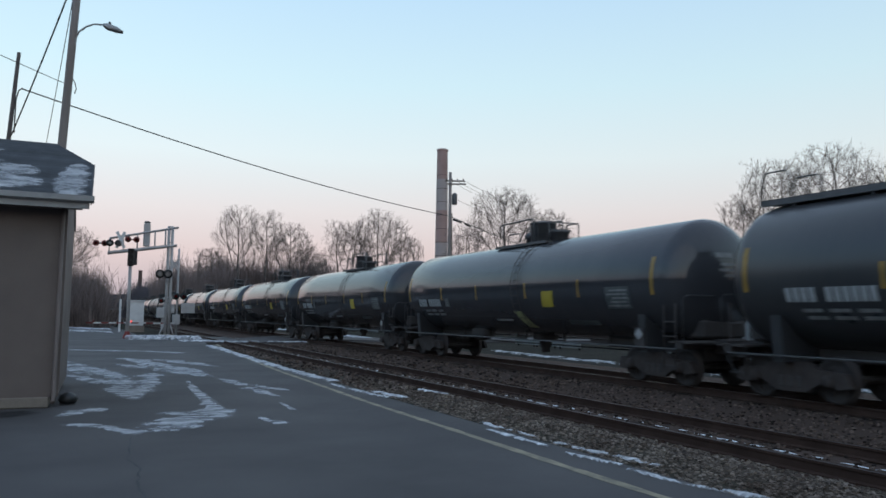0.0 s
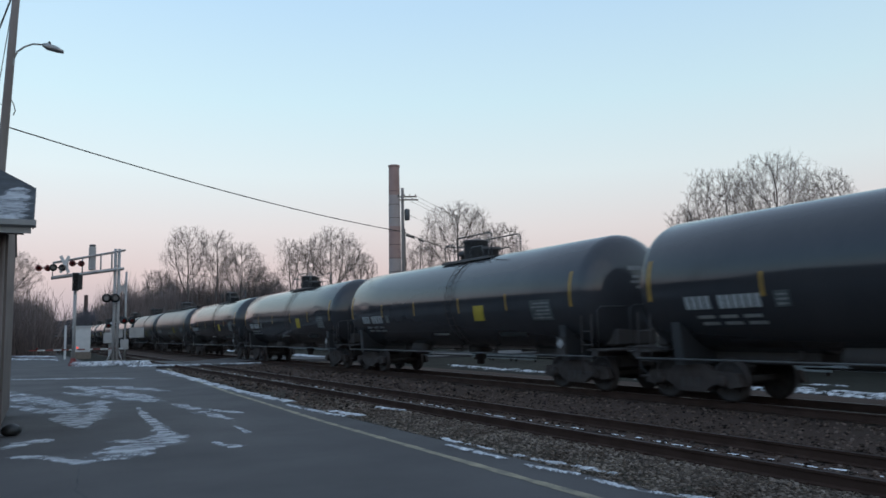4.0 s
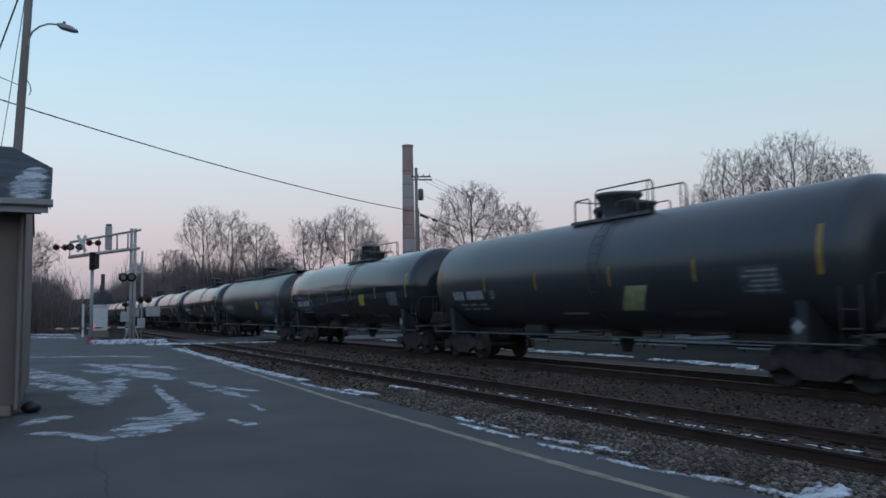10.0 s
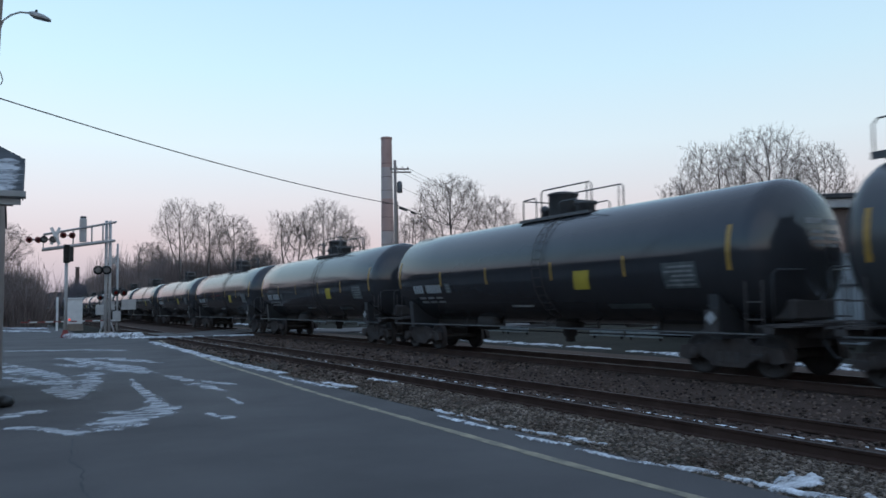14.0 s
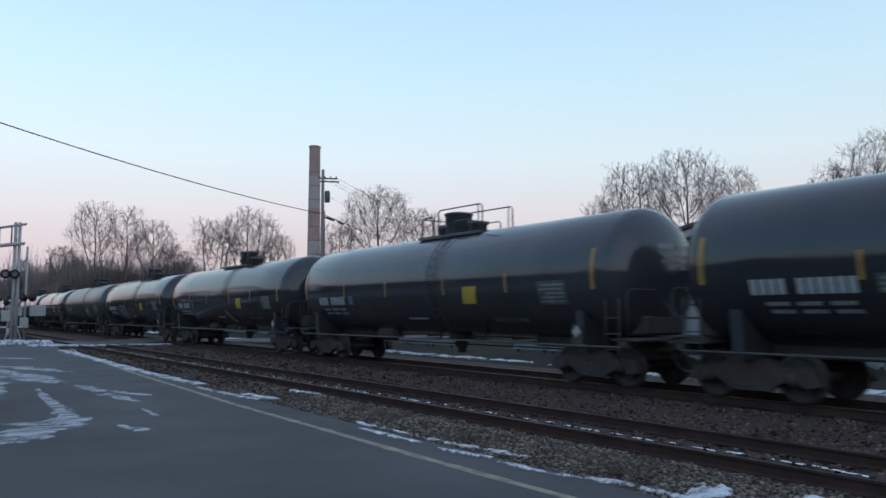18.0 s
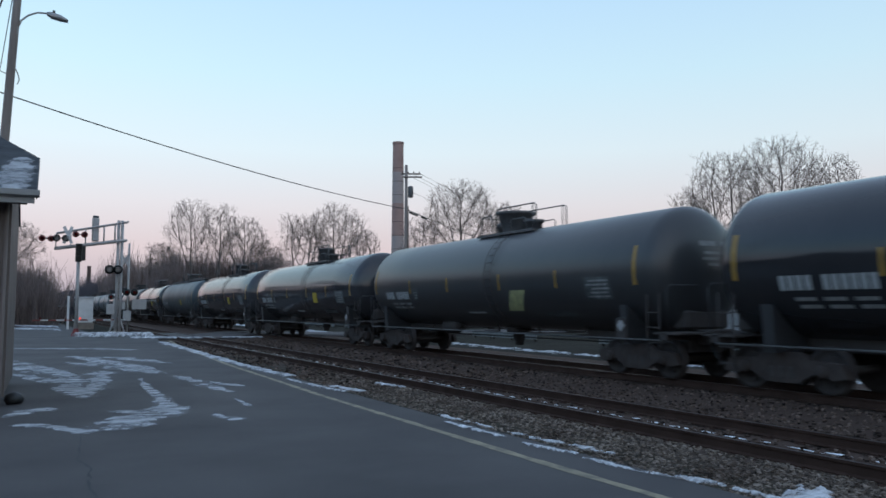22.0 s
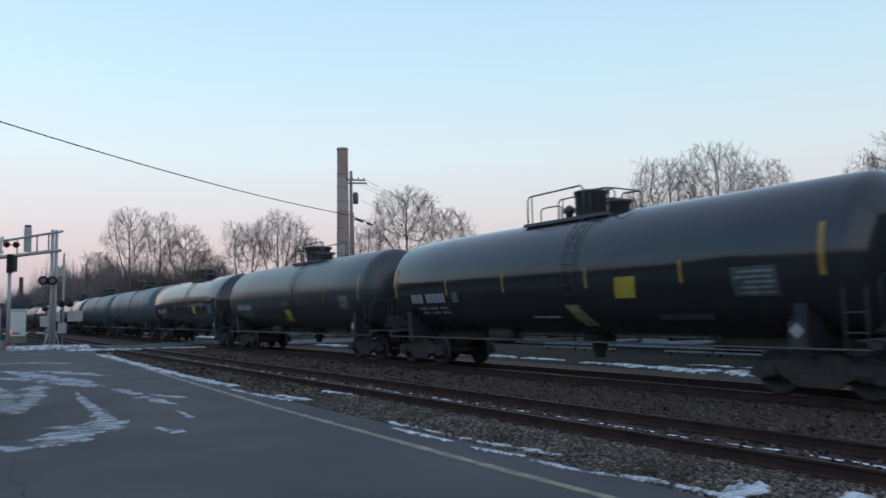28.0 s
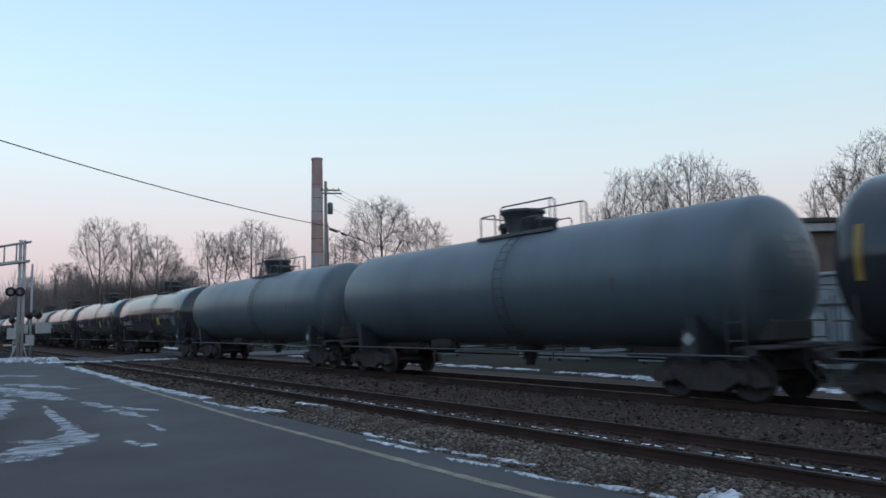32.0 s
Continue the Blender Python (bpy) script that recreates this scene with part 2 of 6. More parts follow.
M_GRAFFITI_B = material("rust_spray_paint", (0.14, 0.10, 0.06), 0.6, second=(0.06, 0.05, 0.04), scale=3, grain=10, bump=0)
M_SIDING = material("brown_painted_siding", (0.150, 0.118, 0.104), 0.7, second=(0.125, 0.098, 0.088), scale=1.2, grain=30, bump=0.2, depth=0.004)
M_DOOR_BROWN = material("brown_garage_door", (0.132, 0.102, 0.090), 0.65, second=(0.11, 0.086, 0.077), scale=1.5, grain=30, bump=0.15)
M_FOUND = material("tan_concrete_sill", (0.24, 0.20, 0.16), 0.85, second=(0.17, 0.14, 0.12), scale=2.5, grain=40, bump=0.3)
M_FASCIA = material("off_white_gutter", (0.34, 0.34, 0.34), 0.5, second=(0.26, 0.26, 0.26), scale=2, grain=20, bump=0.05)
M_SHINGLE = material("dark_shingle", (0.045, 0.050, 0.056), 0.9, second=(0.03, 0.033, 0.038), scale=3, grain=60, bump=0.5, depth=0.006, per_object=0.3)
M_POLE = material("grey_weathered_pole", (0.26, 0.225, 0.205), 0.9, second=(0.17, 0.145, 0.13), scale=3, grain=26, bump=0.5, depth=0.01, stretch=(1, 1, 0.08))
M_GALV = material("galvanised_steel", (0.36, 0.36, 0.36), 0.5, metal=0.3, second=(0.25, 0.25, 0.25), scale=3, grain=20, bump=0.1)
M_SILVER = material("silver_painted_mast", (0.42, 0.41, 0.40), 0.55, second=(0.30, 0.29, 0.29), scale=2, grain=20, bump=0.1)
M_WIRE = material("dark_cable", (0.03, 0.03, 0.032), 0.7, bump=0)
M_SIGNAL = material("black_signal_head", (0.018, 0.018, 0.018), 0.5, second=(0.03, 0.03, 0.03), bump=0.1)
M_RED_LENS = material("unlit_red_lens", (0.22, 0.018, 0.015), 0.25, bump=0)
# pale like the sky it mirrors: that reflection is put into the colour
M_PALE_LENS = material("painted_sky_lens", (0.30, 0.29, 0.29), 0.2, bump=0)
M_RED_LIT = glowing("lit_red_lamp", (1.0, 0.10, 0.06), 1.0)
M_WHITE_PAINT = material("white_painted_metal", (0.62, 0.62, 0.61), 0.5, second=(0.5, 0.5, 0.5), scale=2, grain=20, bump=0.05)
M_HOOD_RED = material("faded_red_hood", (0.24, 0.05, 0.042), 0.6, bump=0.05)
M_SHED = material("dull_white_metal", (0.25, 0.26, 0.265), 0.6, second=(0.20, 0.205, 0.21), scale=1, grain=20, bump=0.05)
M_RED_PAINT = material("red_painted_board", (0.20, 0.03, 0.025), 0.6, bump=0.05)
M_BRICK_A = material("red_chimney_brick", (0.39, 0.265, 0.235), 0.9, second=(0.32, 0.215, 0.19), scale=0.35, grain=4, bump=0.3, depth=0.03)
M_BRICK_B = material("grey_chimney_brick", (0.41, 0.355, 0.335), 0.9, second=(0.33, 0.28, 0.265), scale=0.35, grain=4, bump=0.3, depth=0.03)
M_BRICK_FAR = material("far_brown_brick", (0.11, 0.075, 0.065), 0.9, scale=0.5, grain=4, bump=0.2)
M_BARK = material("grey_brown_bark", (0.105, 0.086, 0.078), 0.95, second=(0.065, 0.053, 0.048), scale=2, grain=16, bump=0.6, depth=0.02)
# paler than the bark, one tone for all the crowns
M_TWIG = material("pale_twig", (0.170, 0.144, 0.134), 0.95, second=(0.105, 0.088, 0.082), scale=0.6, grain=8, bump=0)
M_BRUSH = material("brown_winter_brush", (0.245, 0.190, 0.172), 0.98, second=(0.160, 0.124, 0.114), scale=0.2, grain=3, bump=0, island=0.4)
# greyer and bluer than the near brush: distance haze put into the colour
M_BRUSH_FAR = material("hazed_far_woods", (0.115, 0.105, 0.118), 0.98, second=(0.085, 0.078, 0.090), scale=0.05, grain=1, bump=0)
# for the unseen bands: very dark, so the lower tank sides reflect black
M_UNSEEN_BAND = material("unseen_dark_band", (0.034, 0.031, 0.032), 0.98, second=(0.022, 0.021, 0.022), scale=0.05, grain=1, bump=0, spec=0.05)
M_WALL_BRICK = material("brown_brick_wall", (0.12, 0.085, 0.072), 0.9, second=(0.085, 0.062, 0.055), scale=1, grain=12, bump=0.3)
M_ROOF_FLAT = material("dark_roof_edge", (0.05, 0.05, 0.055), 0.8, bump=0.2)
M_BLOCK = material("dull_white_board", (0.26, 0.27, 0.26), 0.85, second=(0.15, 0.16, 0.15), scale=3, grain=30, bump=0.3)
M_GLASS = material("dark_window_glass", (0.02, 0.024, 0.03), 0.08, bump=0)
M_ROADPANEL = material("crossing_panel", (0.075, 0.072, 0.070), 0.85, second=(0.05, 0.05, 0.05), scale=2, grain=40, bump=0.3)


# ---- mesh building ----
class Shape:
    """Collects vertices and faces for one mesh."""

    def __init__(self):
        self.v, self.f, self.s = [], [], []

    def add(self, verts, faces, smooth=False, m=None):
        n = len(self.v)
        if m is not None:
            verts = [tuple(m @ Vector(p)) for p in verts]
        self.v += [tuple(p) for p in verts]
        self.f += [tuple(i + n for i in f) for f in faces]
        self.s += [smooth] * len(faces)
        return self

    def box(self, a, b, bevel=0.0, m=None):
        (x0, y0, z0), (x1, y1, z1) = a, b
        if bevel <= 0:
            vs = [(x, y, z) for z in (z0, z1) for x, y in ((x0, y0), (x1, y0), (x1, y1), (x0, y1))]
            return self.add(vs, [(3, 2, 1, 0), (4, 5, 6, 7), (0, 1, 5, 4), (1, 2, 6, 5), (2, 3, 7, 6), (3, 0, 4, 7)], m=m)
        k = min(bevel, (x1 - x0) / 2.2, (y1 - y0) / 2.2, (z1 - z0) / 2.2)
        vs = []
        for z, i in ((z0, k), (z0 + k, 0), (z1 - k, 0), (z1, k)):
            j = k
            o = [(x0 + i + j, y0 + i), (x1 - i - j, y0 + i), (x1 - i, y0 + i + j), (x1 - i, y1 - i - j),
                 (x1 - i - j, y1 - i), (x0 + i + j, y1 - i), (x0 + i, y1 - i - j), (x0 + i, y0 + i + j)]
            vs += [(x, y, z) for x, y in o]
        fs = [tuple(range(7, -1, -1)), tuple(range(24, 32))]
        for r in range(3):
            fs += [(r * 8 + c, r * 8 + (c + 1) % 8, r * 8 + 8 + (c + 1) % 8, r * 8 + 8 + c) for c in range(8)]
        return self.add(vs, fs, m=m)

    def tube(self, path, radius, sides=8, cap=True, smooth=True):
        """A tube along a path of points; radius is a number or one per point."""
        pts = [Vector(p) for p in path]
        rs = radius if hasattr(radius, "__len__") else [radius] * len(pts)
        vs, fs, prev = [], [], None
        for i, p in enumerate(pts):
            d = (pts[min(i + 1, len(pts) - 1)] - pts[max(i - 1, 0)]).normalized()
            if prev is None:
                prev = d.orthogonal().normalized()
            u = (prev - d * prev.dot(d)).normalized()
            prev = u
            w = d.cross(u)
            for k in range(sides):
                a = 2 * math.pi * k / sides
                vs.append(p + (u * math.cos(a) + w * math.sin(a)) * rs[i])
        for i in range(len(pts) - 1):
            for k in range(sides):
                fs.append((i * sides + k, i * sides + (k + 1) % sides, (i + 1) * sides + (k + 1) % sides, (i + 1) * sides + k))
        self.add(vs, fs, smooth)
        if cap:
            n = len(self.v) - len(vs)
            self.f += [tuple(n + k for k in range(sides - 1, -1, -1)), tuple(n + len(vs) - sides + k for k in range(sides))]
            self.s += [False, False]
        return self

    def lathe(self, profile, m=None, sides=24, smooth=True):
        """Turns a profile of (radius, height) round the z axis of m."""
        vs, fs = [], []
        for r, h in profile:
            vs += [(r * math.cos(2 * math.pi * k / sides), r * math.sin(2 * math.pi * k / sides), h) for k in range(sides)]
        for i in range(len(profile) - 1):
            for k in range(sides):
                fs.append((i * sides + k, i * sides + (k + 1) % sides, (i + 1) * sides + (k + 1) % sides, (i + 1) * sides + k))
        return self.add(vs, fs, smooth, m)

    def prism(self, outline, lo, hi, m=None):
        """An outline of (x, y), turning left, between two heights."""
        n = len(outline)
        vs = [(x, y, lo) for x, y in outline] + [(x, y, hi) for x, y in outline]
        fs = [tuple(range(n - 1, -1, -1)), tuple(range(n, 2 * n))] + [(k, (k + 1) % n, n + (k + 1) % n, n + k) for k in range(n)]
        return self.add(vs, fs, m=m)

    def mesh(self, name, mat):
        me = bpy.data.meshes.new(name)
        me.from_pydata(self.v, [], self.f)
        me.polygons.foreach_set("use_smooth", self.s)
        me.materials.append(mat)
        me.update()
        return me


def part(name, shape, mat, parent=None, label="", at=None):
    ob = new(name, shape if isinstance(shape, bpy.types.Mesh) else shape.mesh(name, mat))
    ob.parent = parent
    if at is not None:
        ob.matrix_basis = at
    return tagged(ob, label) if label else ob


def thing(name, label, category, group="", kind="", at=None):
    ob = new(name)
    ob.empty_display_size = 0.3
    if at is not None:
        ob.matrix_basis = at
    return tagged(ob, label, category, group, kind)


TURN_Y = Matrix.Rotation(radians(-90), 4, "X")   # turns z to +y
TURN_X = Matrix.Rotation(radians(90), 4, "Y")    # turns z to +x


# ---- ground ----
def height(x, y):
    """Lie of the land across the tracks."""
    if x < 5.6:
        z = -0.05
    elif x < 7.2:
        z = -0.05 - 0.13 * (x - 5.6) / 1.6
    elif x < 17.2:
        z = -0.18
    elif x < 19.5:
        z = -0.18 + 0.05 * (x - 17.2) / 2.3
    else:
        z = -0.13
    return z + 0.03 * noise.noise((x * 0.15, y * 0.15, 3.0)) * (1 if x > 17 else 0)


def sheet(name, xs, ys, zf, mat, label="", category="", kind="structure"):
    nx = len(xs)
    s = Shape()
    s.add([(x, y, zf(x, y)) for y in ys for x in xs],
          [(j * nx + i, j * nx + i + 1, (j + 1) * nx + i + 1, (j + 1) * nx + i) for j in range(len(ys) - 1) for i in range(nx - 1)], True)
    return tagged(part(name, s, mat), label, category, "", kind)


ground_x = [-2500, -600, -200, -80, -40, -20, -5, 3, 5.6, 6.4, 7.2, 8, 12, 16, 17.2, 18.2, 19.5, 21, 23, 25, 28, 32, 40, 60, 90, 150, 300, 800, 2500]
ground_y = [-2500, -500, -150, -60, -30, -15] + list(range(-10, 90, 4)) + [95, 110, 130, 160, 220, 350, 700, 2500]
sheet("ground", ground_x, ground_y, height, M_GROUND, "brown winter grass and bare soil beside the tracks", "ground")

# parking lot and the road that leads to the crossing
lot = Shape().prism([(-60, -40), (6.22, -40), (6.2, 6), (6.05, 14), (5.95, 30), (5.9, 44), (6.4, 49.0), (17.0, 49.0), (40, 49.0), (40, 57), (17.0, 57), (7.2, 57), (3.5, 60), (2.2, 110), (-3.2, 110), (-4.5, 72), (-60, 72)], -0.30, 0.0)
tagged(part("pavement", lot, M_ASPHALT), "dark cracked asphalt parking lot with patches of snow", "pavement", "", "structure")
random.seed(4)


def flat_strip(name, pts, width, z, mat, label, category, kind="structure", ragged=0.15):
    s, n = Shape(), len(pts)
    vs = []
    for i, p in enumerate(pts):
        d = (Vector(pts[min(i + 1, n - 1)]) - Vector(pts[max(i - 1, 0)])).normalized()
        w = width * (1 + random.uniform(-ragged, ragged)) / 2
        vs += [(p[0] - d.y * w, p[1] + d.x * w, z), (p[0] + d.y * w, p[1] - d.x * w, z)]
    s.add(vs, [(2 * i, 2 * i + 1, 2 * i + 3, 2 * i + 2) for i in range(n - 1)])
    return tagged(part(name, s, mat), label, category, "", kind)


flat_strip("trim_edge_line", [(5.35 + 0.015 * math.sin(y * 0.7) + 0.0011 * max(0, y - 12) ** 2 + 0.0025 * max(0, 12 - max(y, 3)) ** 2, y) for y in np.arange(-12, 46, 0.25)], 0.14, 0.004, M_YELLOW_LINE,
           "faded yellow edge line on the asphalt", "road marking", ragged=0.2)
for crack_pts in (((0.62, 12.2), (0.48, 10.6), (0.60, 9.7), (0.50, 8.8), (0.62, 7.9), (0.52, 6.0)), ((-3.0, 15.9), (0.6, 15.2), (2.4, 14.4))):
    pts = []
    for a, b in zip(crack_pts, crack_pts[1:]):
        pts += [(a[0] + (b[0] - a[0]) * k / 6 + random.uniform(-0.03, 0.03), a[1] + (b[1] - a[1]) * k / 6) for k in range(6)]
    flat_strip("trim_crack", pts, 0.025, 0.003, M_LOT_PATCH, "dark crack in the asphalt", "crack", ragged=0.6)


# ---- snow lying in blown streaks ----
def snow_streak(name, lines, cell, thick, label, seed, holes=0.2, base=0.004, group="wind-blown snow", zf=None, freq=(1.7, 1.1), fray=0.5, mat=M_DRIFT, category="snow", rag=0.5):
    """Snow along lines of (x, y, half width); the edges are frayed by noise and the surface rises to the middle."""
    pts = np.array([p for l in lines for p in l])
    x0, y0 = pts[:, 0].min() - pts[:, 2].max(), pts[:, 1].min() - pts[:, 2].max()
    x1, y1 = pts[:, 0].max() + pts[:, 2].max(), pts[:, 1].max() + pts[:, 2].max()
    nx, ny = int((x1 - x0) / cell) + 2, int((y1 - y0) / (cell * 1.6)) + 2
    gx, gy = np.meshgrid(x0 + np.arange(nx) * cell, y0 + np.arange(ny) * cell * 1.6)
    best = np.full(gx.shape, -1.0)
    for l in lines:
        for (ax, ay, aw), (bx, by, bw) in zip(l, l[1:]):
            dx, dy = bx - ax, by - ay
            t = np.clip(((gx - ax) * dx + (gy - ay) * dy) / max(1e-9, dx * dx + dy * dy), 0, 1)
            d = np.hypot(gx - ax - t * dx, gy - ay - t * dy)
            best = np.maximum(best, 1 - d / (aw + (bw - aw) * t))
    val = np.zeros(gx.shape)
    for j in range(ny):
        for i in range(nx):
            if best[j, i] > -0.9:
                x, y = gx[j, i], gy[j, i]
                n = noise.fractal((x * freq[0] + seed, y * freq[1], seed), 0.55, 2.3, 5)
                val[j, i] = min(best[j, i], 0.6) - holes + rag * n
            else:
                val[j, i] = -1
    val += fray
    s = Shape()
    ids, cover = {}, []

    def vid(j, i):
        if (j, i) not in ids:
            h = max(0.0, min(1.0, (val[j, i] - fray) * 2.5))
            cover.append(max(0.0, min(0.74, val[j, i] / (fray + 0.4))))
            ids[j, i] = len(s.v)
            jx, jy = random.uniform(-0.3, 0.3) * cell, random.uniform(-0.4, 0.4) * cell
            gz = zf(gx[j, i], gy[j, i]) if zf else 0.0
            s.v.append((gx[j, i] + jx, gy[j, i] + jy, gz + base + thick * h))
        return ids[j, i]

    for j in range(ny - 1):
        for i in range(nx - 1):
            c = [(j, i), (j, i + 1), (j + 1, i + 1), (j + 1, i)]
            on = [k for k in c if val[k] > 0]
            if len(on) == 4:
                s.f.append(tuple(vid(*k) for k in c))
                s.s.append(True)
            elif len(on) == 3:
                s.f.append(tuple(vid(*k) for k in on))
                s.s.append(True)
    ob = part(name, s, mat)
    ob.data.attributes.new("cover", "FLOAT", "POINT").data.foreach_set("value", cover)
    return tagged(ob, label, category, group, "stuff")


SNOW_ON_LOT = "thin streak of blown snow on dark asphalt"
random.seed(9)
snow_streak("snow_streak", [[(-0.9, 30.5, .55), (-.2, 26.8, .6), (0.25, 24.3, .6), (0.7, 21.2, .55), (0.88, 18.8, .42), (0.75, 17.4, .3)], [(0.80, 18.4, .32), (1.42, 21.2, .30), (1.63, 24.4, .28)], [(-0.6, 24.6, .15), (0.3, 22.4, .2)]],
            0.05, 0.012, SNOW_ON_LOT, 1.3, holes=0.24, rag=0.95, freq=(1.5, 0.8))
snow_streak("snow_streak", [[(1.3, 32.5, .4), (2.82, 25.6, .45), (3.43, 22.6, .22)], [(1.6, 28.8, .30), (2.3, 26.0, .5), (2.95, 23.2, .25)], [(2.5, 31.4, .3), (3.3, 29.0, .5), (3.95, 27.2, .2)], [(0.9, 29.0, .2), (1.7, 26.6, .3)]],
            0.05, 0.012, SNOW_ON_LOT, 5.1, holes=0.24, rag=0.95, freq=(1.6, 0.8))
snow_streak("snow_streak", [[(2.38, 21.4, .07), (2.30, 18.8, .10), (2.24, 16.6, .15), (2.20, 14.9, .26)], [(2.22, 14.8, .30), (1.62, 13.8, .46), (1.16, 13.1, .36), (0.73, 12.65, .16), (0.36, 13.2, .09)],
            [(1.96, 14.3, .36), (1.38, 13.9, .30)], [(1.2, 14.9, .14), (1.7, 14.7, .2)], [(-0.50, 15.1, .18), (0.15, 15.9, .26)], [(-0.2, 13.9, .14), (0.36, 13.3, .12)]],
            0.035, 0.012, SNOW_ON_LOT, 8.7, holes=0.15, rag=0.9, freq=(2.2, 1.5))
snow_streak("snow_streak", [[(3.40, 21.9, .14), (3.62, 19.8, .28), (3.80, 17.0, .13)], [(3.50, 20.1, .16), (3.95, 19.1, .28), (4.30, 18.4, .12)], [(2.76, 13.8, .10), (2.93, 13.0, .14)], [(3.60, 15.8, .06), (3.58, 14.6, .09)]], 0.035, 0.010, SNOW_ON_LOT, 11.9, holes=0.22, rag=0.9, freq=(2.0, 1.2))
snow_streak("snow_streak", [[(-0.9, 40, .5), (2.5, 38, .5), (4, 36, .3)]], 0.08, 0.010, SNOW_ON_LOT, 15.2, holes=0.3)
# darker patch of asphalt along the garage front, frayed at its edges
snow_streak("damp_patch", [[(-9, 15.6, .8), (-5, 15.6, .9), (-2.6, 15.5, .8), (-1.4, 15.6, .5)]], 0.1, 0.0, "darker asphalt at the foot of the garage", 18.0, holes=0.0, base=0.003, group="", mat=M_DARK_ASPHALT, category="damp patch")
SNOW_EDGE = "snow heaped along the edge of the asphalt"
snow_streak("snow_bank", [[(5.95, 44, .34), (5.95, 34, .28), (5.88, 28, .24), (5.95, 23, .22), (6.08, 20.4, .2)], [(5.74, 19.4, .07), (5.82, 18.3, .10), (5.93, 16.6, .11), (6.04, 15.9, .07)], [(6.16, 17.3, .12), (6.30, 16.4, .2), (6.38, 15.8, .08)]], 0.045, 0.03, SNOW_EDGE, 21.4, holes=0.17, group="snow along the edge", mat=M_BANK, fray=0.4)
snow_streak("snow_bank", [[(5.85, 11.0, .035), (5.88, 10.2, .075), (5.91, 9.3, .045)]], 0.022, 0.03, SNOW_EDGE, 25.0, holes=0.06, group="snow along the edge", mat=M_BANK, fray=0.3)
snow_streak("snow_bank", [[(5.84, 8.75, .03), (5.92, 8.3, .055), (6.04, 7.8, .03)], [(5.92, 7.55, .03), (5.99, 7.1, .06), (6.06, 6.6, .07), (6.15, 6.35, .06), (6.25, 6.0, .10), (6.32, 5.75, .06)], [(6.30, 5.6, .05), (6.34, 5.1, .08), (6.38, 4.4, .10), (6.42, 3.2, .12)]], 0.022, 0.04, SNOW_EDGE, 29.0, holes=0.10, group="snow along the edge", mat=M_BANK, fray=0.35)
snow_streak("snow_bank", [[(6.34, 12.2, .07), (6.38, 11.0, .11), (6.40, 10.4, .06)], [(6.40, 9.95, .09), (6.46, 9.4, .12), (6.56, 8.7, .12), (6.66, 7.9, .07)]], 0.018, 0.03, "frayed snow caught between ballast stones", 33.0, holes=0.34, group="snow along the edge", mat=M_BANK, zf=lambda x, y: -0.055, freq=(4.2, 3.4), fray=0.3)
snow_streak("snow_patch", [[(6.40, 5.06, .09), (6.66, 5.18, .18), (6.88, 5.22, .24), (7.10, 5.24, .12), (7.28, 5.34, .05)], [(6.92, 5.3, .08), (7.16, 5.5, .05)]], 0.018, 0.03, "small ragged patch of snow on the ballast", 37.0, holes=0.06, group="snow along the edge", mat=M_BANK, zf=lambda x, y: -0.045, freq=(4.6, 3.6), fray=0.25)
snow_streak("snow_patch", [[(7.62, 4.55, .08), (7.48, 4.36, .16), (7.16, 4.16, .18), (6.90, 3.98, .12)], [(6.95, 4.52, .05), (6.80, 4.36, .09), (6.62, 4.22, .05)]], 0.018, 0.03, "small ragged patch of snow on the ballast", 41.0, holes=0.06, group="snow along the edge", mat=M_BANK, zf=lambda x, y: -0.045, freq=(4.6, 3.6), fray=0.25)
snow_streak("snow_patch", [[(7.57, 17.8, .10), (7.66, 17.1, .13), (7.74, 16.6, .06)], [(8.3, 9.1, .05), (8.4, 8.8, .08)]], 0.025, 0.03, "thin snow on the ballast beside the rail", 43.0, holes=0.12, group="snow along the edge", mat=M_BANK, zf=lambda x, y: -0.04, freq=(4.0, 3.0), fray=0.3)
snow_streak("snow_bank", [[(2.4, 53.5, .5), (3.6, 53.0, .8), (5.0, 52.5, .7), (6.2, 51.5, .5)]], 0.09, 0.32, "ploughed heap of snow at the foot of the signal mast", 45.0, holes=0.05, group="snow along the edge", mat=M_BANK, fray=0.4)
snow_streak("snow_bank", [[(5.4, 50.5, .5), (7.2, 49.3, .5)], [(7.6, 48.6, .35), (9.2, 48.4, .4)], [(10.2, 48.0, .35), (12.2, 47.8, .35)]], 0.08, 0.10, "snow between the rails at the crossing", 49.0, holes=0.05, group="snow along the edge", mat=M_BANK, fray=0.4)
snow_streak("snow_bank", [[(-3.5, 92, .8), (1.0, 82, .9)], [(-3, 78, .5), (1.4, 70, .5)]], 0.2, 0.15, "line of snow along the far kerb of the road", 53.0, holes=0.05, group="snow along the edge", mat=M_BANK, fray=0.4)
snow_streak("snow_strip", [[(19.9, -8, .75), (19.7, 6, .8), (19.6, 13, .9), (19.8, 18, .7), (20.1, 22, .35)], [(20.4, 24, .4), (20.2, 30, .6), (20.6, 38, .4)], [(20.4, 44, .6), (20.8, 60, .9), (21, 110, 1.2)], [(21.3, 5, .1), (21.6, 9, .2)], [(21.9, 15, .15), (21.7, 19, .2)]], 0.09, 0.05, "strip of old snow on grass behind the tracks", 57.0, holes=0.26, group="snow along the edge", mat=M_BANK, zf=height, freq=(1.6, 1.0), fray=0.4, rag=0.9)

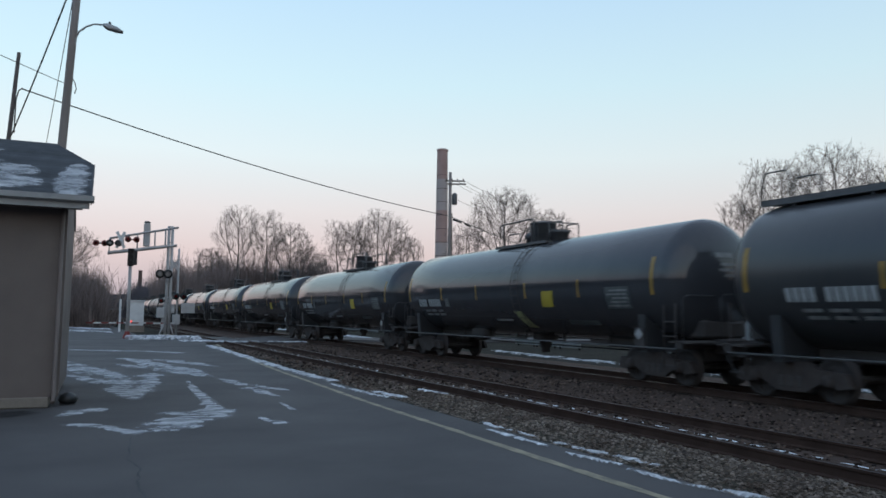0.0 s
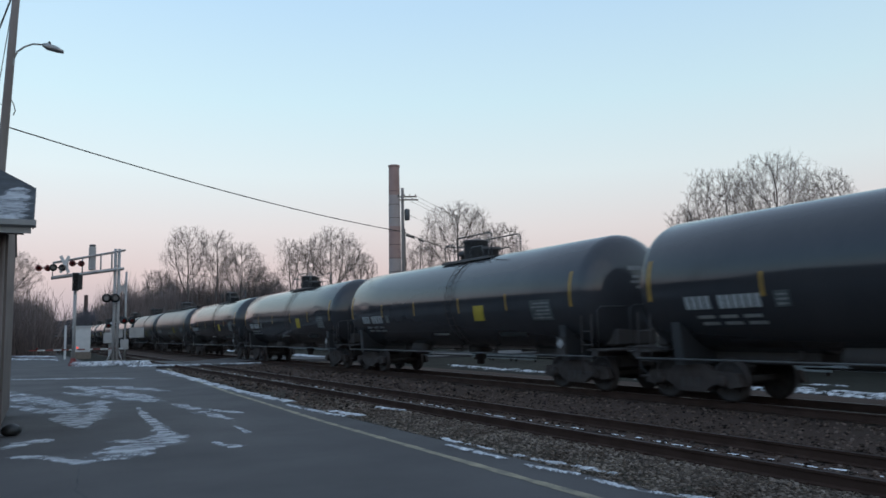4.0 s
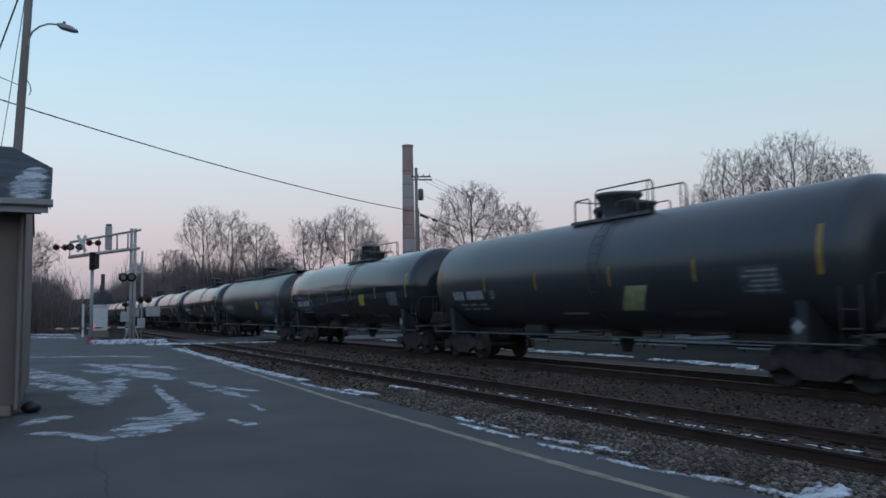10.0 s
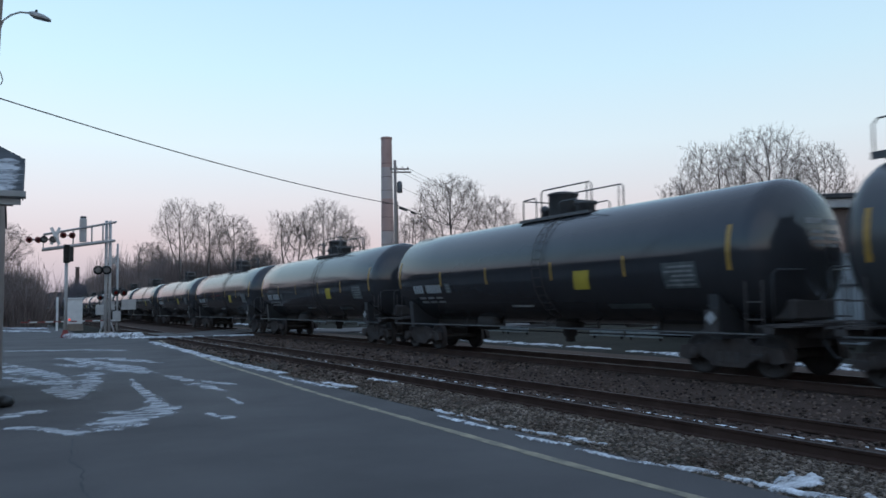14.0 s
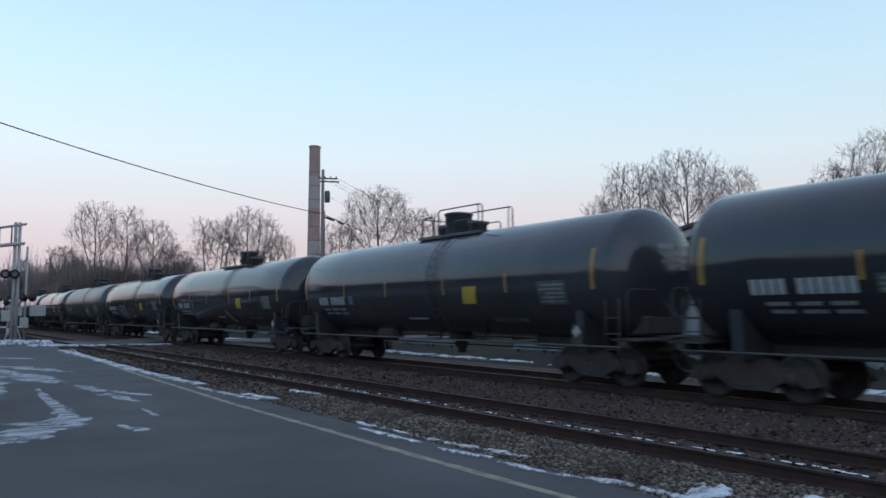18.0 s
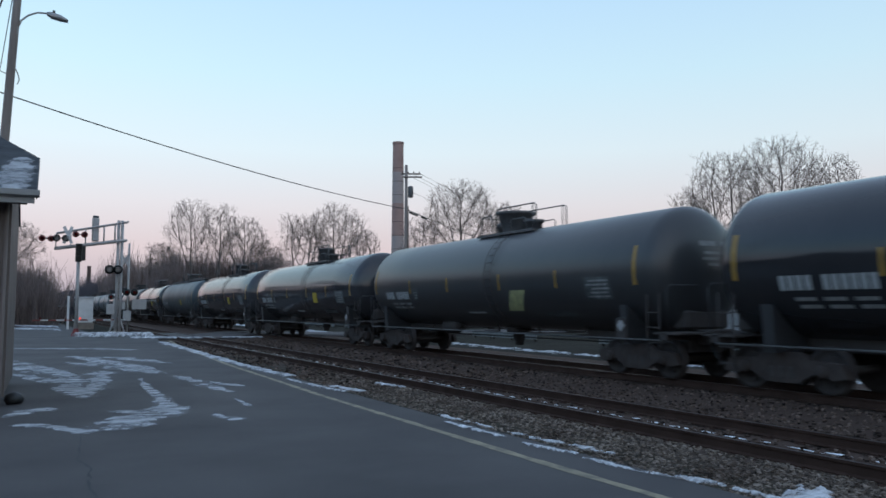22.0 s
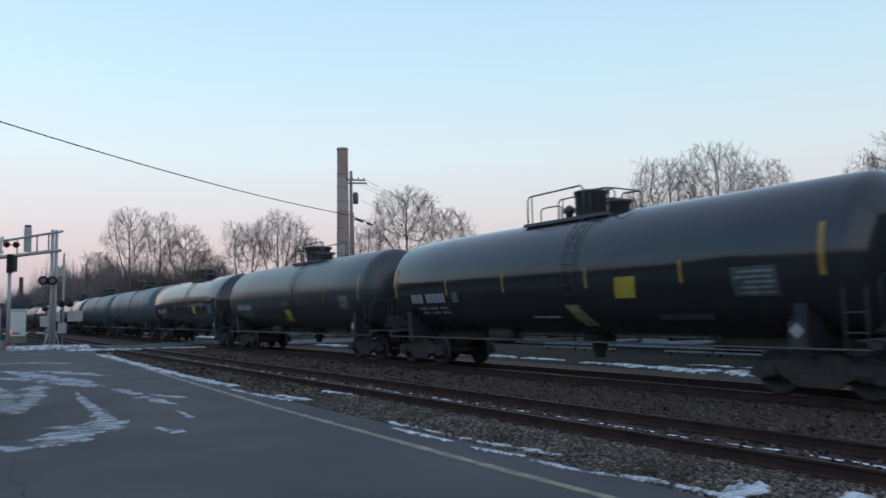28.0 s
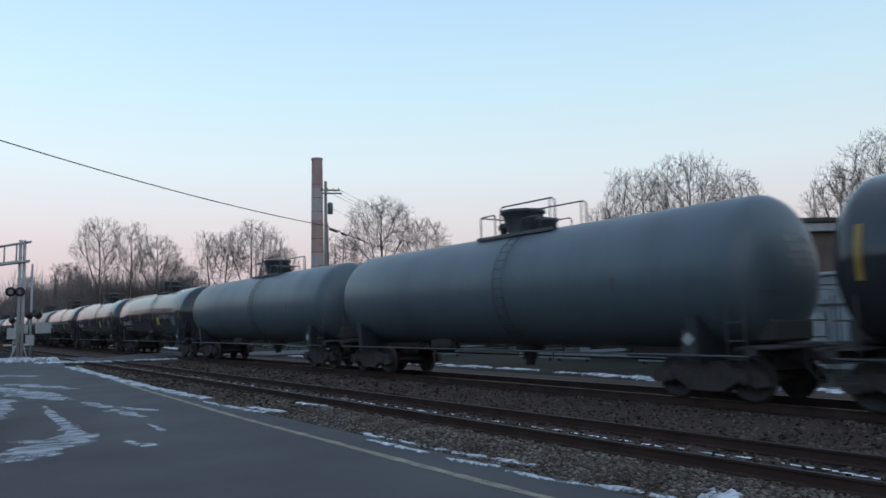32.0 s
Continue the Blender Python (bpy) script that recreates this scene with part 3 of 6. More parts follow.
# ---- ballast and tracks ----
bed_x = [5.8, 6.3, 6.9, 7.3, 7.7, 8.1, 8.5, 8.9, 9.4, 9.9, 10.3, 10.8, 11.3, 11.9, 12.5, 13.0, 13.5, 14.4, 15.3, 15.8, 16.4, 17.1, 17.6, 18.2, 18.7]


def bed_height(x, y):
    shoulder = min(1, max(0, (x - 6.5) / 1.2)) * min(1, max(0, (19.6 - x) / 1.6))
    dip = 0.05 * max(0, 1 - abs(x - 11.9) / 1.0)
    bank = (HIGH - RAIL) * min(1, max(0, (x - 11.3) / 1.5)) * min(1, max(0, (18.2 - x) / 2.0))
    return (-0.16 if x < 18 else -0.11) + bank + 0.075 * shoulder - dip + 0.018 * noise.noise((x * 2.3, y * 2.3, 0)) + (0.10 if x < 5.9 else 0.03 if x < 6.5 else 0)


sheet("ballast_bed", bed_x, [-30, -20] + list(np.arange(-12, 49, 0.5)) + [49.0], bed_height, M_BED, "grey and rust-brown stone ballast under two tracks", "ballast").matrix_basis = RAILWAY
sheet("ballast_bed", bed_x[4:], [57, 65, 80, 110, 160, 260, 420, 700], bed_height, M_BED, "grey and rust-brown stone ballast under two tracks", "ballast").matrix_basis = RAILWAY
rng = np.random.default_rng(5)
stone_kinds = []
for k in range(6):
    ps = []
    for i in range(8):
        a = 2 * math.pi * i / 4 + (0.4 if i > 3 else 0)
        ps.append((math.cos(a) * rng.uniform(0.7, 1.1), math.sin(a) * rng.uniform(0.6, 1.0), (-0.5 if i < 4 else 0.5) * rng.uniform(0.7, 1.1)))
    stone_kinds.append(np.array(ps))
STONE_FACES = [(3, 2, 1, 0), (4, 5, 6, 7), (0, 1, 5, 4), (1, 2, 6, 5), (2, 3, 7, 6), (3, 0, 4, 7)]


def stones(name, count, xr, yr, size, label, near=1.0, mat=M_STONE):
    s = Shape()
    for _ in range(count):
        x, y = rng.uniform(*xr), yr[0] + (yr[1] - yr[0]) * rng.uniform() ** near
        r = size * rng.uniform(0.6, 1.5)
        a = rng.uniform(0, 6.28)
        p = stone_kinds[rng.integers(6)] * r
        tilt = rng.uniform(-0.4, 0.4)
        q = np.stack([p[:, 0] * math.cos(a) - p[:, 1] * math.sin(a) + x, p[:, 0] * math.sin(a) + p[:, 1] * math.cos(a) + y,
                      p[:, 2] * 0.8 + p[:, 0] * tilt + bed_height(x, y) + r * 0.25], 1)
        s.add(q.tolist(), STONE_FACES)
    return tagged(part(name, s, mat, at=RAILWAY), label, "ballast", "", "stuff")


stones("ballast_stones", 15000, (6.3, 8.4), (2.0, 22), 0.027, "loose grey ballast stones at the edge of the lot", 1.6)
stones("ballast_stones", 6000, (8.8, 13.4), (1.5, 20), 0.032, "loose rusty ballast stones between the tracks", 1.5, M_STONE_RUST)
stones("ballast_stones", 4000, (6.4, 13.2), (18, 46), 0.05, "loose ballast stones further along the tracks", 1.2, M_STONE_RUST)


def rail_shape(y0, y1):
    prof = [(-0.07, 0.0), (0.07, 0.0), (0.07, 0.015), (0.012, 0.03), (0.010, 0.13), (0.036, 0.14), (0.036, 0.168), (-0.036, 0.168), (-0.036, 0.14), (-0.010, 0.13), (-0.012, 0.03), (-0.07, 0.015)]
    n = len(prof)
    return Shape().add([(x, y, z) for y in (y0, y1) for x, z in prof],
                       [(k, k + n, (k + 1) % n + n, (k + 1) % n) for k in range(n)] + [tuple(range(n)), tuple(range(2 * n - 1, n - 1, -1))])


tie_mesh = Shape().box((-1.3, -0.11, -0.16), (1.3, 0.11, 0.0), 0.015).mesh("tie", M_TIE)
plate_mesh = Shape().box((-0.16, -0.09, 0.0), (0.16, 0.09, 0.014), 0.004).box((-0.13, -0.05, 0.014), (-0.09, 0.05, 0.04)).box((0.09, -0.05, 0.014), (0.13, 0.05, 0.04)).mesh("tie_plate", M_RAIL)


def track(cx, label, top):
    root = thing("railway_track", label, "railway track", "railway tracks", "structure", RAILWAY @ pose(cx, 0, top - 0.168 - 0.014))
    for sx in (-0.753, 0.753):
        rail = part("rail", rail_shape(-60, 700), M_RAIL, root, "rusty steel rail", pose(sx, 0, 0.014))
        part("rail_head", Shape().box((-0.030, -60, 0.1685), (0.030, 700, 0.1705)), M_RAIL_TOP, rail, "worn bright running surface")
    return root


track_near = track(NEAR, "unused rusty railway track with snow between its ties", RAIL)
track_main = track(MAIN, "railway track that carries the tank train", HIGH)
random.seed(12)
for root, y0, y1 in ((track_near, 0.5, 49), (track_main, 2.0, 49)):
    y = y0
    while y < y1:
        part("tie", tie_mesh, None, root, at=pose(random.uniform(-0.05, 0.05), y, random.uniform(-0.012, 0.004), 0, 0, random.uniform(-1.2, 1.2)))
        y += 0.54
    far_ties = Shape()
    y = y0 - 0.54
    while y > -30:
        far_ties.box((-1.3, y - .11, -.16), (1.3, y + .11, 0))
        y -= 0.54
    y = 57.5
    while y < 240:
        far_ties.box((-1.3, y - .11, -.16), (1.3, y + .11, 0))
        y += 0.54
    tagged(part("distant_ties", far_ties, M_TIE, root), kind="stuff")
y = 0.7
while y < 30:
    for sx in (-0.753, 0.753):
        part("tie_plate", plate_mesh, None, track_near, at=pose(sx, y, 0))
    y += 0.54
# snow lying between the ties of the near track
s = Shape()
y = 1.0
while y < 46:
    if random.random() < 0.93:
        x = NEAR + 0.34 + random.uniform(-0.06, 0.06)
        half, wide = random.uniform(0.020, 0.042), random.uniform(0.14, 0.30) * (1.0 if y > 10 else 1.5)
        ring = [(x + half * math.cos(6.283 * k / 12) * random.uniform(.6, 1.2), y + wide * math.sin(6.283 * k / 12) * random.uniform(.7, 1.15)) for k in range(12)]
        s.add([(px, py, RAIL - 0.185) for px, py in ring] + [(x, y, RAIL - 0.170)], [(k, (k + 1) % 12, 12) for k in range(12)], True)
    y += 0.54
tagged(part("snow_between_ties", s, M_SNOW, at=RAILWAY), "short ridges of snow between the ties", "snow", "wind-blown snow", "stuff")
# crossing surface
for cx in (NEAR, MAIN):
    panel = thing("road_crossing", "worn crossing panels between the rails of the road crossing", "crossing", "crossing surfaces", "structure", RAILWAY @ pose(cx, 0, 0 if cx == NEAR else HIGH - RAIL))
    for k in range(4):
        part("panel", Shape().box((-0.66, 49 + 2 * k + 0.02, -0.42), (0.66, 50.98 + 2 * k, 0.085), 0.02), M_ROADPANEL, panel)


ramp = [(10.4, -0.02), (11.2, 0.02), (12.6, 0.12), (13.0, 0.155), (15.9, 0.155), (16.4, 0.12), (19.5, 0.02), (20.5, -0.02)]
n = len(ramp)
hump = Shape().add([(x, y, z) for y in (49.2, 56.8) for x, z in ramp] , [(k, k + 1, n + k + 1, n + k) for k in range(n - 1)] + [tuple(range(n - 1, -1, -1)), tuple(range(n, 2 * n))])
tagged(part("pavement_ramp", hump, M_ASPHALT, at=RAILWAY), "asphalt ramp of the road over the raised track", "pavement", "", "structure")


# ---- brown garage with a clipped gable roof ----
def garage():
    g = thing("garage", "small brown garage with snow on its dark shingle roof", "garage", at=pose(0, 0, 0, 0, 0, -0.28))
    x1, y0, y1, eave = -0.62, 16.5, 21.6, 3.95
    x0 = -9.5
    part("front_wall", Shape().box((x0, y0, 0.2), (x1 - 0.002, y0 + 0.15, eave)), M_SIDING, g)
    side = Shape().add([(x, y, z) for x in (x1 - 0.15, x1) for y, z in ((y0 + 0.152, 0.2), (y1 - 0.152, 0.2), (y1 - 0.152, eave), ((y0 + y1) / 2, eave + 1.1), (y0 + 0.152, eave))],
                       [(4, 3, 2, 1, 0), (5, 6, 7, 8, 9)] + [(k, (k + 1) % 5, 5 + (k + 1) % 5, 5 + k) for k in range(5)])
    part("side_wall", side, M_SIDING, g)
    part("back_wall", Shape().box((x0, y1 - 0.15, 0.2), (x1 - 0.002, y1, eave)), M_SIDING, g)
    part("far_wall", Shape().box((x0 - 0.15, y0, 0.2), (x0 - 0.003, y1, eave)), M_SIDING, g)
    part("foundation", Shape().box((x0 - 0.2, y0 - 0.06, 0.0), (x1 - 0.14, y1 + 0.05, 0.198), 0.02), M_FOUND, g, "tan concrete sill under the wall")
    for cx in (x1 - 0.16,):
        part("corner_board", Shape().box((cx, y0 - 0.025, 0.2), (x1 + 0.022, y0 - 0.002, eave - 0.02)), M_SIDING, g)
    # wide door with its frame
    part("garage_door", Shape().box((-6.2, y0 - 0.02, 0.22), (-2.1, y0 - 0.004, 3.1)), M_DOOR_BROWN, g, "brown flush garage door")
    part("door_frame", Shape().box((-2.1, y0 - 0.05, 0.2), (-1.97, y0 - 0.003, 3.24)), M_SIDING, g)
    part("door_frame", Shape().box((-6.33, y0 - 0.05, 0.2), (-6.2, y0 - 0.003, 3.24)), M_SIDING, g)
    part("door_frame", Shape().box((-6.2, y0 - 0.05, 3.1), (-2.1, y0 - 0.003, 3.24)), M_SIDING, g)
    part("downpipe", Shape().tube([(x1 - 0.06, y0 - 0.1, eave - 0.15), (x1 - 0.06, y0 - 0.1, 0.25), (x1 - 0.06, y0 - 0.25, 0.12)], 0.04), M_SIDING, g, "brown metal downpipe")
    # roof: eave at y0-0.6, ridge in the middle, its end clipped
    ey, rx, ym = y0 - 0.6, -0.20, (y0 + y1) / 2
    ez, rz = eave + 0.06, eave + 0.06 + 0.5 * (ym - ey)
    kx, cy = -1.0, 1.25
    cz = rz - 0.5 * cy
    roof = Shape()
    L = x0 - 0.4
    vs = [(L, ey, ez), (rx, ey, ez), (rx, ym - cy, cz), (kx, ym, rz), (L, ym, rz), (x1 + 0.02, ym + cy, cz), (x1 + 0.02, 2 * ym - ey, ez), (L, 2 * ym - ey, ez)]
    lo = [(x, y, z - 0.09) for x, y, z in vs]
    top = [(0, 1, 2, 3, 4), (3, 5, 6, 7, 4), (2, 5, 3)]
    bot = [tuple(i + 8 for i in reversed(f)) for f in top]
    rim = [0, 1, 2, 5, 6, 7, 4]
    roof.add(vs + lo, top + bot + [(rim[k], rim[k] + 8, rim[(k + 1) % 7] + 8, rim[(k + 1) % 7]) for k in range(7)])
    deck = part("roof", roof, M_SHINGLE, g, "dark shingle roof")
    # rows of shingles on the slope that faces the lot
    n_rows = 22
    for r in range(n_rows):
        a, b = r / n_rows, (r + 1.15) / n_rows
        ya, yb = ey + (ym - ey) * a, min(ym, ey + (ym - ey) * b)
        za, zb = ez + (rz - ez) * a, ez + (rz - ez) * min(1, b)
        lim = rx if ya < ym - cy else kx + (rx - kx) * (ym - ya) / cy
        limb = rx if yb < ym - cy else kx + (rx - kx) * (ym - yb) / cy
        part("shingle_course", Shape().add([(L, ya, za + 0.007), (lim, ya, za + 0.007), (limb, yb, zb + 0.003), (L, yb, zb + 0.003), (L, ya, za), (lim, ya, za)],
                                        [(0, 1, 2, 3), (4, 5, 1, 0)]), M_SHINGLE, deck)
    part("gutter", Shape().add([(x, ey + dy, ez + dz) for x in (L, rx + 0.06) for dy, dz in ((0, -0.02), (-0.03, 0.0), (-0.13, 0.0), (-0.12, -0.10), (-0.04, -0.13), (0, -0.13))],
                               [(k, k + 6, (k + 1) % 6 + 6, (k + 1) % 6) for k in range(6)] + [(5, 4, 3, 2, 1, 0), (6, 7, 8, 9, 10, 11)]), M_FASCIA, g, "pale metal gutter")
    part("fascia", Shape().box((L, ey + 0.002, ez - 0.24), (rx - 0.02, ey + 0.03, ez - 0.095)), M_FASCIA, g)
    part("soffit", Shape().box((L, ey + 0.031, ez - 0.2), (rx - 0.15, y0 - 0.003, ez - 0.17)), M_SIDING, g)
    part("rake_board", Shape().add([(x, y, z + d) for x in (rx - 0.004, rx + 0.02) for y, z in ((ey, ez), (ym - cy, cz)) for d in (-0.16, 0.005)],
                                   [(0, 1, 3, 2), (6, 7, 5, 4), (0, 4, 5, 1), (2, 3, 7, 6), (1, 5, 7, 3), (0, 2, 6, 4)]), M_SIGNAL, g)
    return lambda x, y: ez + 0.5 * (y - ey), (L, rx, ey, ym)


roof_z, (r_left, r_right, r_eave, r_ridge) = garage()
random.seed(21)
snow_streak("snow_on_roof", [[(-8, 16.6, 1.0), (-5, 16.8, 1.1), (-3.4, 17.3, .9), (-2.7, 17.6, .7)], [(-6, 18, .8), (-3.6, 18.2, .6), (-2.8, 17.9, .4)], [(-3.4, 16.3, .45), (-2.2, 16.6, .5), (-1.5, 16.4, .4)],
            [(-2.0, 17.2, .3), (-1.5, 17.1, .3)], [(-0.62, 16.1, .3), (-0.55, 16.8, .3), (-0.48, 17.5, .2)]], 0.04, 0.012, "thin snow left on the dark shingles", 71.0, holes=0.02, base=0.014, zf=roof_z, freq=(1.3, 4.6), fray=0.35).matrix_basis = pose(0, 0, 0, 0, 0, -0.28)
bag = Shape().lathe([(0.0, 0.0), (0.14, 0.02), (0.18, 0.08), (0.15, 0.17), (0.07, 0.22), (0.0, 0.23)], pose(-0.36, 17.0, 0), 10)
tagged(part("rubbish_bag", bag, M_SIGNAL), "dark rubbish bag at the corner of the garage", "bag")


# ---- poles and wires ----
def sagging(a, b, sag, n=24):
    a, b = Vector(a), Vector(b)
    return [a + (b - a) * (k / n) - Vector((0, 0, 4 * sag * (k / n) * (1 - k / n))) for k in range(n + 1)]


def cable(a, b, sag, r, label):
    return tagged(part("overhead_cable", Shape().tube(sagging(a, b, sag), r, 5, smooth=True), M_WIRE), label, "cable", "overhead cables")


lamp = thing("street_lamp", "grey wooden pole with a curved arm and street lamp head", "street lamp", at=pose(-1.36, 27, 0))
part("pole", Shape().tube([(0, 0, -0.2), (0.10, 0, 4), (0.34, 0, 10), (0.52, 0, 14.5)], [0.155, 0.145, 0.122, 0.108], 14), M_POLE, lamp)
arm = part("arm", Shape().tube([(0.42, 0, 10.60), (0.54, 0, 10.92), (0.74, 0, 11.12), (0.98, 0, 11.25), (1.27, 0, 11.27)], 0.030, 8), M_GALV, lamp)
head = Shape().add([(x, y, z) for x, w, lo, hi in ((1.24, .05, 11.22, 11.31), (1.38, .13, 11.14, 11.32), (1.66, .15, 11.10, 11.25), (1.86, .08, 11.08, 11.15))
                    for y, z in ((-w, lo + .03), (-w * .7, lo), (w * .7, lo), (w, lo + .03), (w * .6, hi), (-w * .6, hi))],
                   [(r * 6 + k, r * 6 + (k + 1) % 6, r * 6 + 6 + (k + 1) % 6, r * 6 + 6 + k) for r in range(3) for k in range(6)] + [(5, 4, 3, 2, 1, 0), tuple(range(18, 24))], True)
lh = part("lamp_head", head, M_GALV, lamp, "unlit grey cobra-head luminaire")
part("photocell", Shape().lathe([(0, 0), (0.04, 0), (0.04, 0.09), (0, 0.11)], pose(1.44, 0, 11.305), 8), M_SIGNAL, lh)
part("bracket", Shape().box((0.30, -0.09, 10.42), (0.47, 0.09, 10.7), 0.02), M_GALV, lamp)
part("cable_loop", Shape().tube([(0.42, 0, 9.35), (0.50, 0, 9.2), (0.55, 0, 9.0), (0.50, 0, 8.85)], 0.016, 5), M_WIRE, lamp)

pole_b = thing("utility_pole", "thin grey wooden pole behind the garage", "utility pole", "utility poles", at=pose(-3.84, 36, 0))
part("pole", Shape().tube([(0, 0, -0.2), (0.18, 0, 6), (0.52, 0, 12.66)], [0.12, 0.10, 0.075], 12), M_BARK, pole_b)
part("conduit", Shape().tube([(0.52, -0.1, 9.2), (0.52, -0.1, 10.6), (0.60, -0.1, 11.0), (0.74, -0.1, 11.14)], 0.028, 8), M_SIGNAL, pole_b, "black cable riser")

pole_c = thing("utility_pole", "wooden utility pole with crossarm and transformer beyond the tracks", "utility pole", "utility poles", at=pose(26.36, 56.4, 0))
part("pole", Shape().tube([(0, 0, -0.2), (0, 0, 7), (0, 0, 13.6)], [0.17, 0.15, 0.12], 12), M_POLE, pole_c)
for z in (12.9, 12.6):
    part("crossarm", Shape().box((-0.35, -0.06, z - 0.06), (1.25, 0.06, z + 0.06), 0.01, m=pose(0, 0.14 if z > 12.8 else -0.14, 0, 0, 0, -24)), M_POLE, pole_c)
for k in range(4):
    part("insulator", Shape().lathe([(0, 0), (0.05, 0.02), (0.035, 0.06), (0.055, 0.08), (0.02, 0.15), (0, 0.16)], pose(0, 0.14, 12.96, 0, 0, -24) @ pose(-0.25 + 0.46 * k, 0, 0), 8), M_SIGNAL, pole_c)
part("transformer", Shape().lathe([(0, 0), (0.2, 0.02), (0.22, 0.1), (0.22, 0.85), (0.16, 0.95), (0, 1.0)], pose(0.36, -0.1, 10.9), 14), M_RAILING, pole_c, "grey transformer can")
part("riser", Shape().tube([(0.17, -0.05, 4.0), (0.17, -0.05, 10.2)], 0.035, 6), M_SIGNAL, pole_c)
cable((-3.12, 36, 11.12), (26.36, 56.4, 9.96), 0.46, 0.030, "thick black overhead cable sagging across the tracks")
cable((26.36, 56.4, 9.94), (60, 83, 8.6), 0.5, 0.035, "thick black cable running on from the utility pole")
part("splice_case", Shape().tube([(27.2, 57.45, 9.83), (28.3, 58.3, 9.74)], 0.09, 8), M_SIGNAL, bpy.data.objects["overhead_cable.001"])
part("splice_case", Shape().tube([(29.0, 58.85, 9.70), (29.8, 59.5, 9.63)], 0.08, 8), M_SIGNAL, bpy.data.objects["overhead_cable.001"])
for dx, z in ((-0.2, 12.95), (0.4, 12.95), (1.1, 12.95), (0.0, 11.6)):
    cable((26.36 + dx * 0.9, 56.4 - dx * 0.4, z), (78 + dx, 92, z - 2.2), 1.2, 0.012, "thin power line beyond the tracks")
cable((-0.98, 27.0, 12.9), (-3.42, 36, 9.1), 0.08, 0.028, "dark guy cable between the poles")
cable((-1.02, 26.9, 12.2), (-2.30, 38, 8.7), 0.1, 0.014, "thin drop wire behind the garage")
cable((-30, 22, 20.4), (-1.04, 27, 9.1), 0.6, 0.012, "thin service wire to the lamp pole")
cable((-1.28, 27.1, 14.2), (-40, 20, 14.0), 0.5, 0.02, "dark cable leaving the lamp pole")


# ---- road crossing signals ----
def lamp_pair(parent, at, lit=False, hood=None, lens=M_RED_LENS, size=0.26):
    """Two round flashing lights on one crossbar; a pale lens fills more of its backplate."""
    unit = part("flasher", Shape().box((-0.34, -0.03, -0.03), (0.34, 0.03, 0.03), 0.005), M_SIGNAL, parent, "pair of round flashing lights", at)
    eye = size * (0.66 if lens is M_PALE_LENS else 0.5)
    for sx in (-0.27, 0.27):
        part("backplate", Shape().lathe([(0, 0.0), (size, 0.0), (size, 0.03), (0.0, 0.03)], pose(sx, -0.06, 0, 90, 0, 0), 18), hood or M_SIGNAL, unit)
        part("hood", Shape().lathe([(eye, 0.0), (eye + 0.025, 0.0), (eye + 0.025, 0.2), (eye, 0.2)], pose(sx, -0.09, 0, 90, 0, 0), 14), M_SIGNAL, unit)
        part("lens", Shape().lathe([(0, 0.03), (eye * 0.8, 0.015), (eye - 0.002, 0.0), (0.0, 0.0)], pose(sx, -0.10, 0, 90, 0, 0), 14), M_RED_LIT if lit and sx < 0 else lens, unit)
    return unit


gantry = thing("cantilever_signal", "silver cantilever mast with flashing lights at the crossing", "crossing signal", at=pose(4.85, 57.5, 0))
part("base", Shape().box((-0.45, -0.45, -0.1), (0.45, 0.45, 0.25), 0.04), M_FOUND, gantry)
for dx in (-0.12, 0.12):
    part("post", Shape().tube([(dx, 0, 0.25), (dx, 0, 7.95)], 0.105, 10), M_SILVER, gantry)
for dx in (-0.55, 0.5):
    part("brace", Shape().tube([(dx, 0, 0.05), (dx * 0.3, 0, 1.1)], 0.05, 6), M_SILVER, gantry)
for k in range(5):
    part("rung", Shape().tube([(-0.12, -0.12, 1.2 + 1.4 * k), (0.12, -0.12, 1.2 + 1.4 * k)], 0.03, 6), M_SILVER, gantry)
LOW, HIGHER = lambda x: 6.50 + 0.163 * x, lambda x: 7.76 + 0.222 * x
for y in (-0.3, 0.3):
    part("lower_chord", Shape().tube([(0.42, y, LOW(0.42)), (-4.08, y, LOW(-4.08))], 0.085, 8), M_SILVER, gantry)
    part("upper_chord", Shape().tube([(0.50, y, HIGHER(0.5)), (-4.0, y, HIGHER(-4.0))], 0.055, 8), M_SILVER, gantry)
for x in (-0.35, -1.05, -2.2, -3.1, -4.0):
    for y in (-0.3, 0.3):
        part("strut", Shape().tube([(x, y, LOW(x)), (x, y, HIGHER(x))], 0.032, 6), M_SILVER, gantry)
    part("cross_strut", Shape().tube([(x, -0.3, HIGHER(x)), (x, 0.3, HIGHER(x))], 0.025, 6), M_SILVER, gantry)
part("walkway", Shape().add([(x, y, LOW(x) + 0.09 + d) for x in (-0.2, -4.08) for y in (-0.28, 0.28) for d in (0, 0.03)],
                            [(0, 1, 3, 2), (6, 7, 5, 4), (0, 4, 5, 1), (2, 3, 7, 6), (1, 5, 7, 3), (0, 2, 6, 4)]), M_SILVER, gantry)
part("bell_box", Shape().box((-1.82, -0.22, 6.42), (-1.38, 0.22, 8.05), 0.05), M_SILVER, gantry, "grey equipment box")
part("box_cap", Shape().box((-1.80, -0.20, 8.052), (-1.40, 0.20, 8.20), 0.05), M_RAILING, gantry)
lamp_pair(gantry, pose(-2.56, -0.45, 6.82), hood=M_HOOD_RED, size=0.21)
lamp_pair(gantry, pose(-3.70, -0.42, 6.52), lens=M_PALE_LENS, size=0.24)
lamp_pair(gantry, pose(-4.57, -0.40, 6.47), hood=M_HOOD_RED, size=0.21)
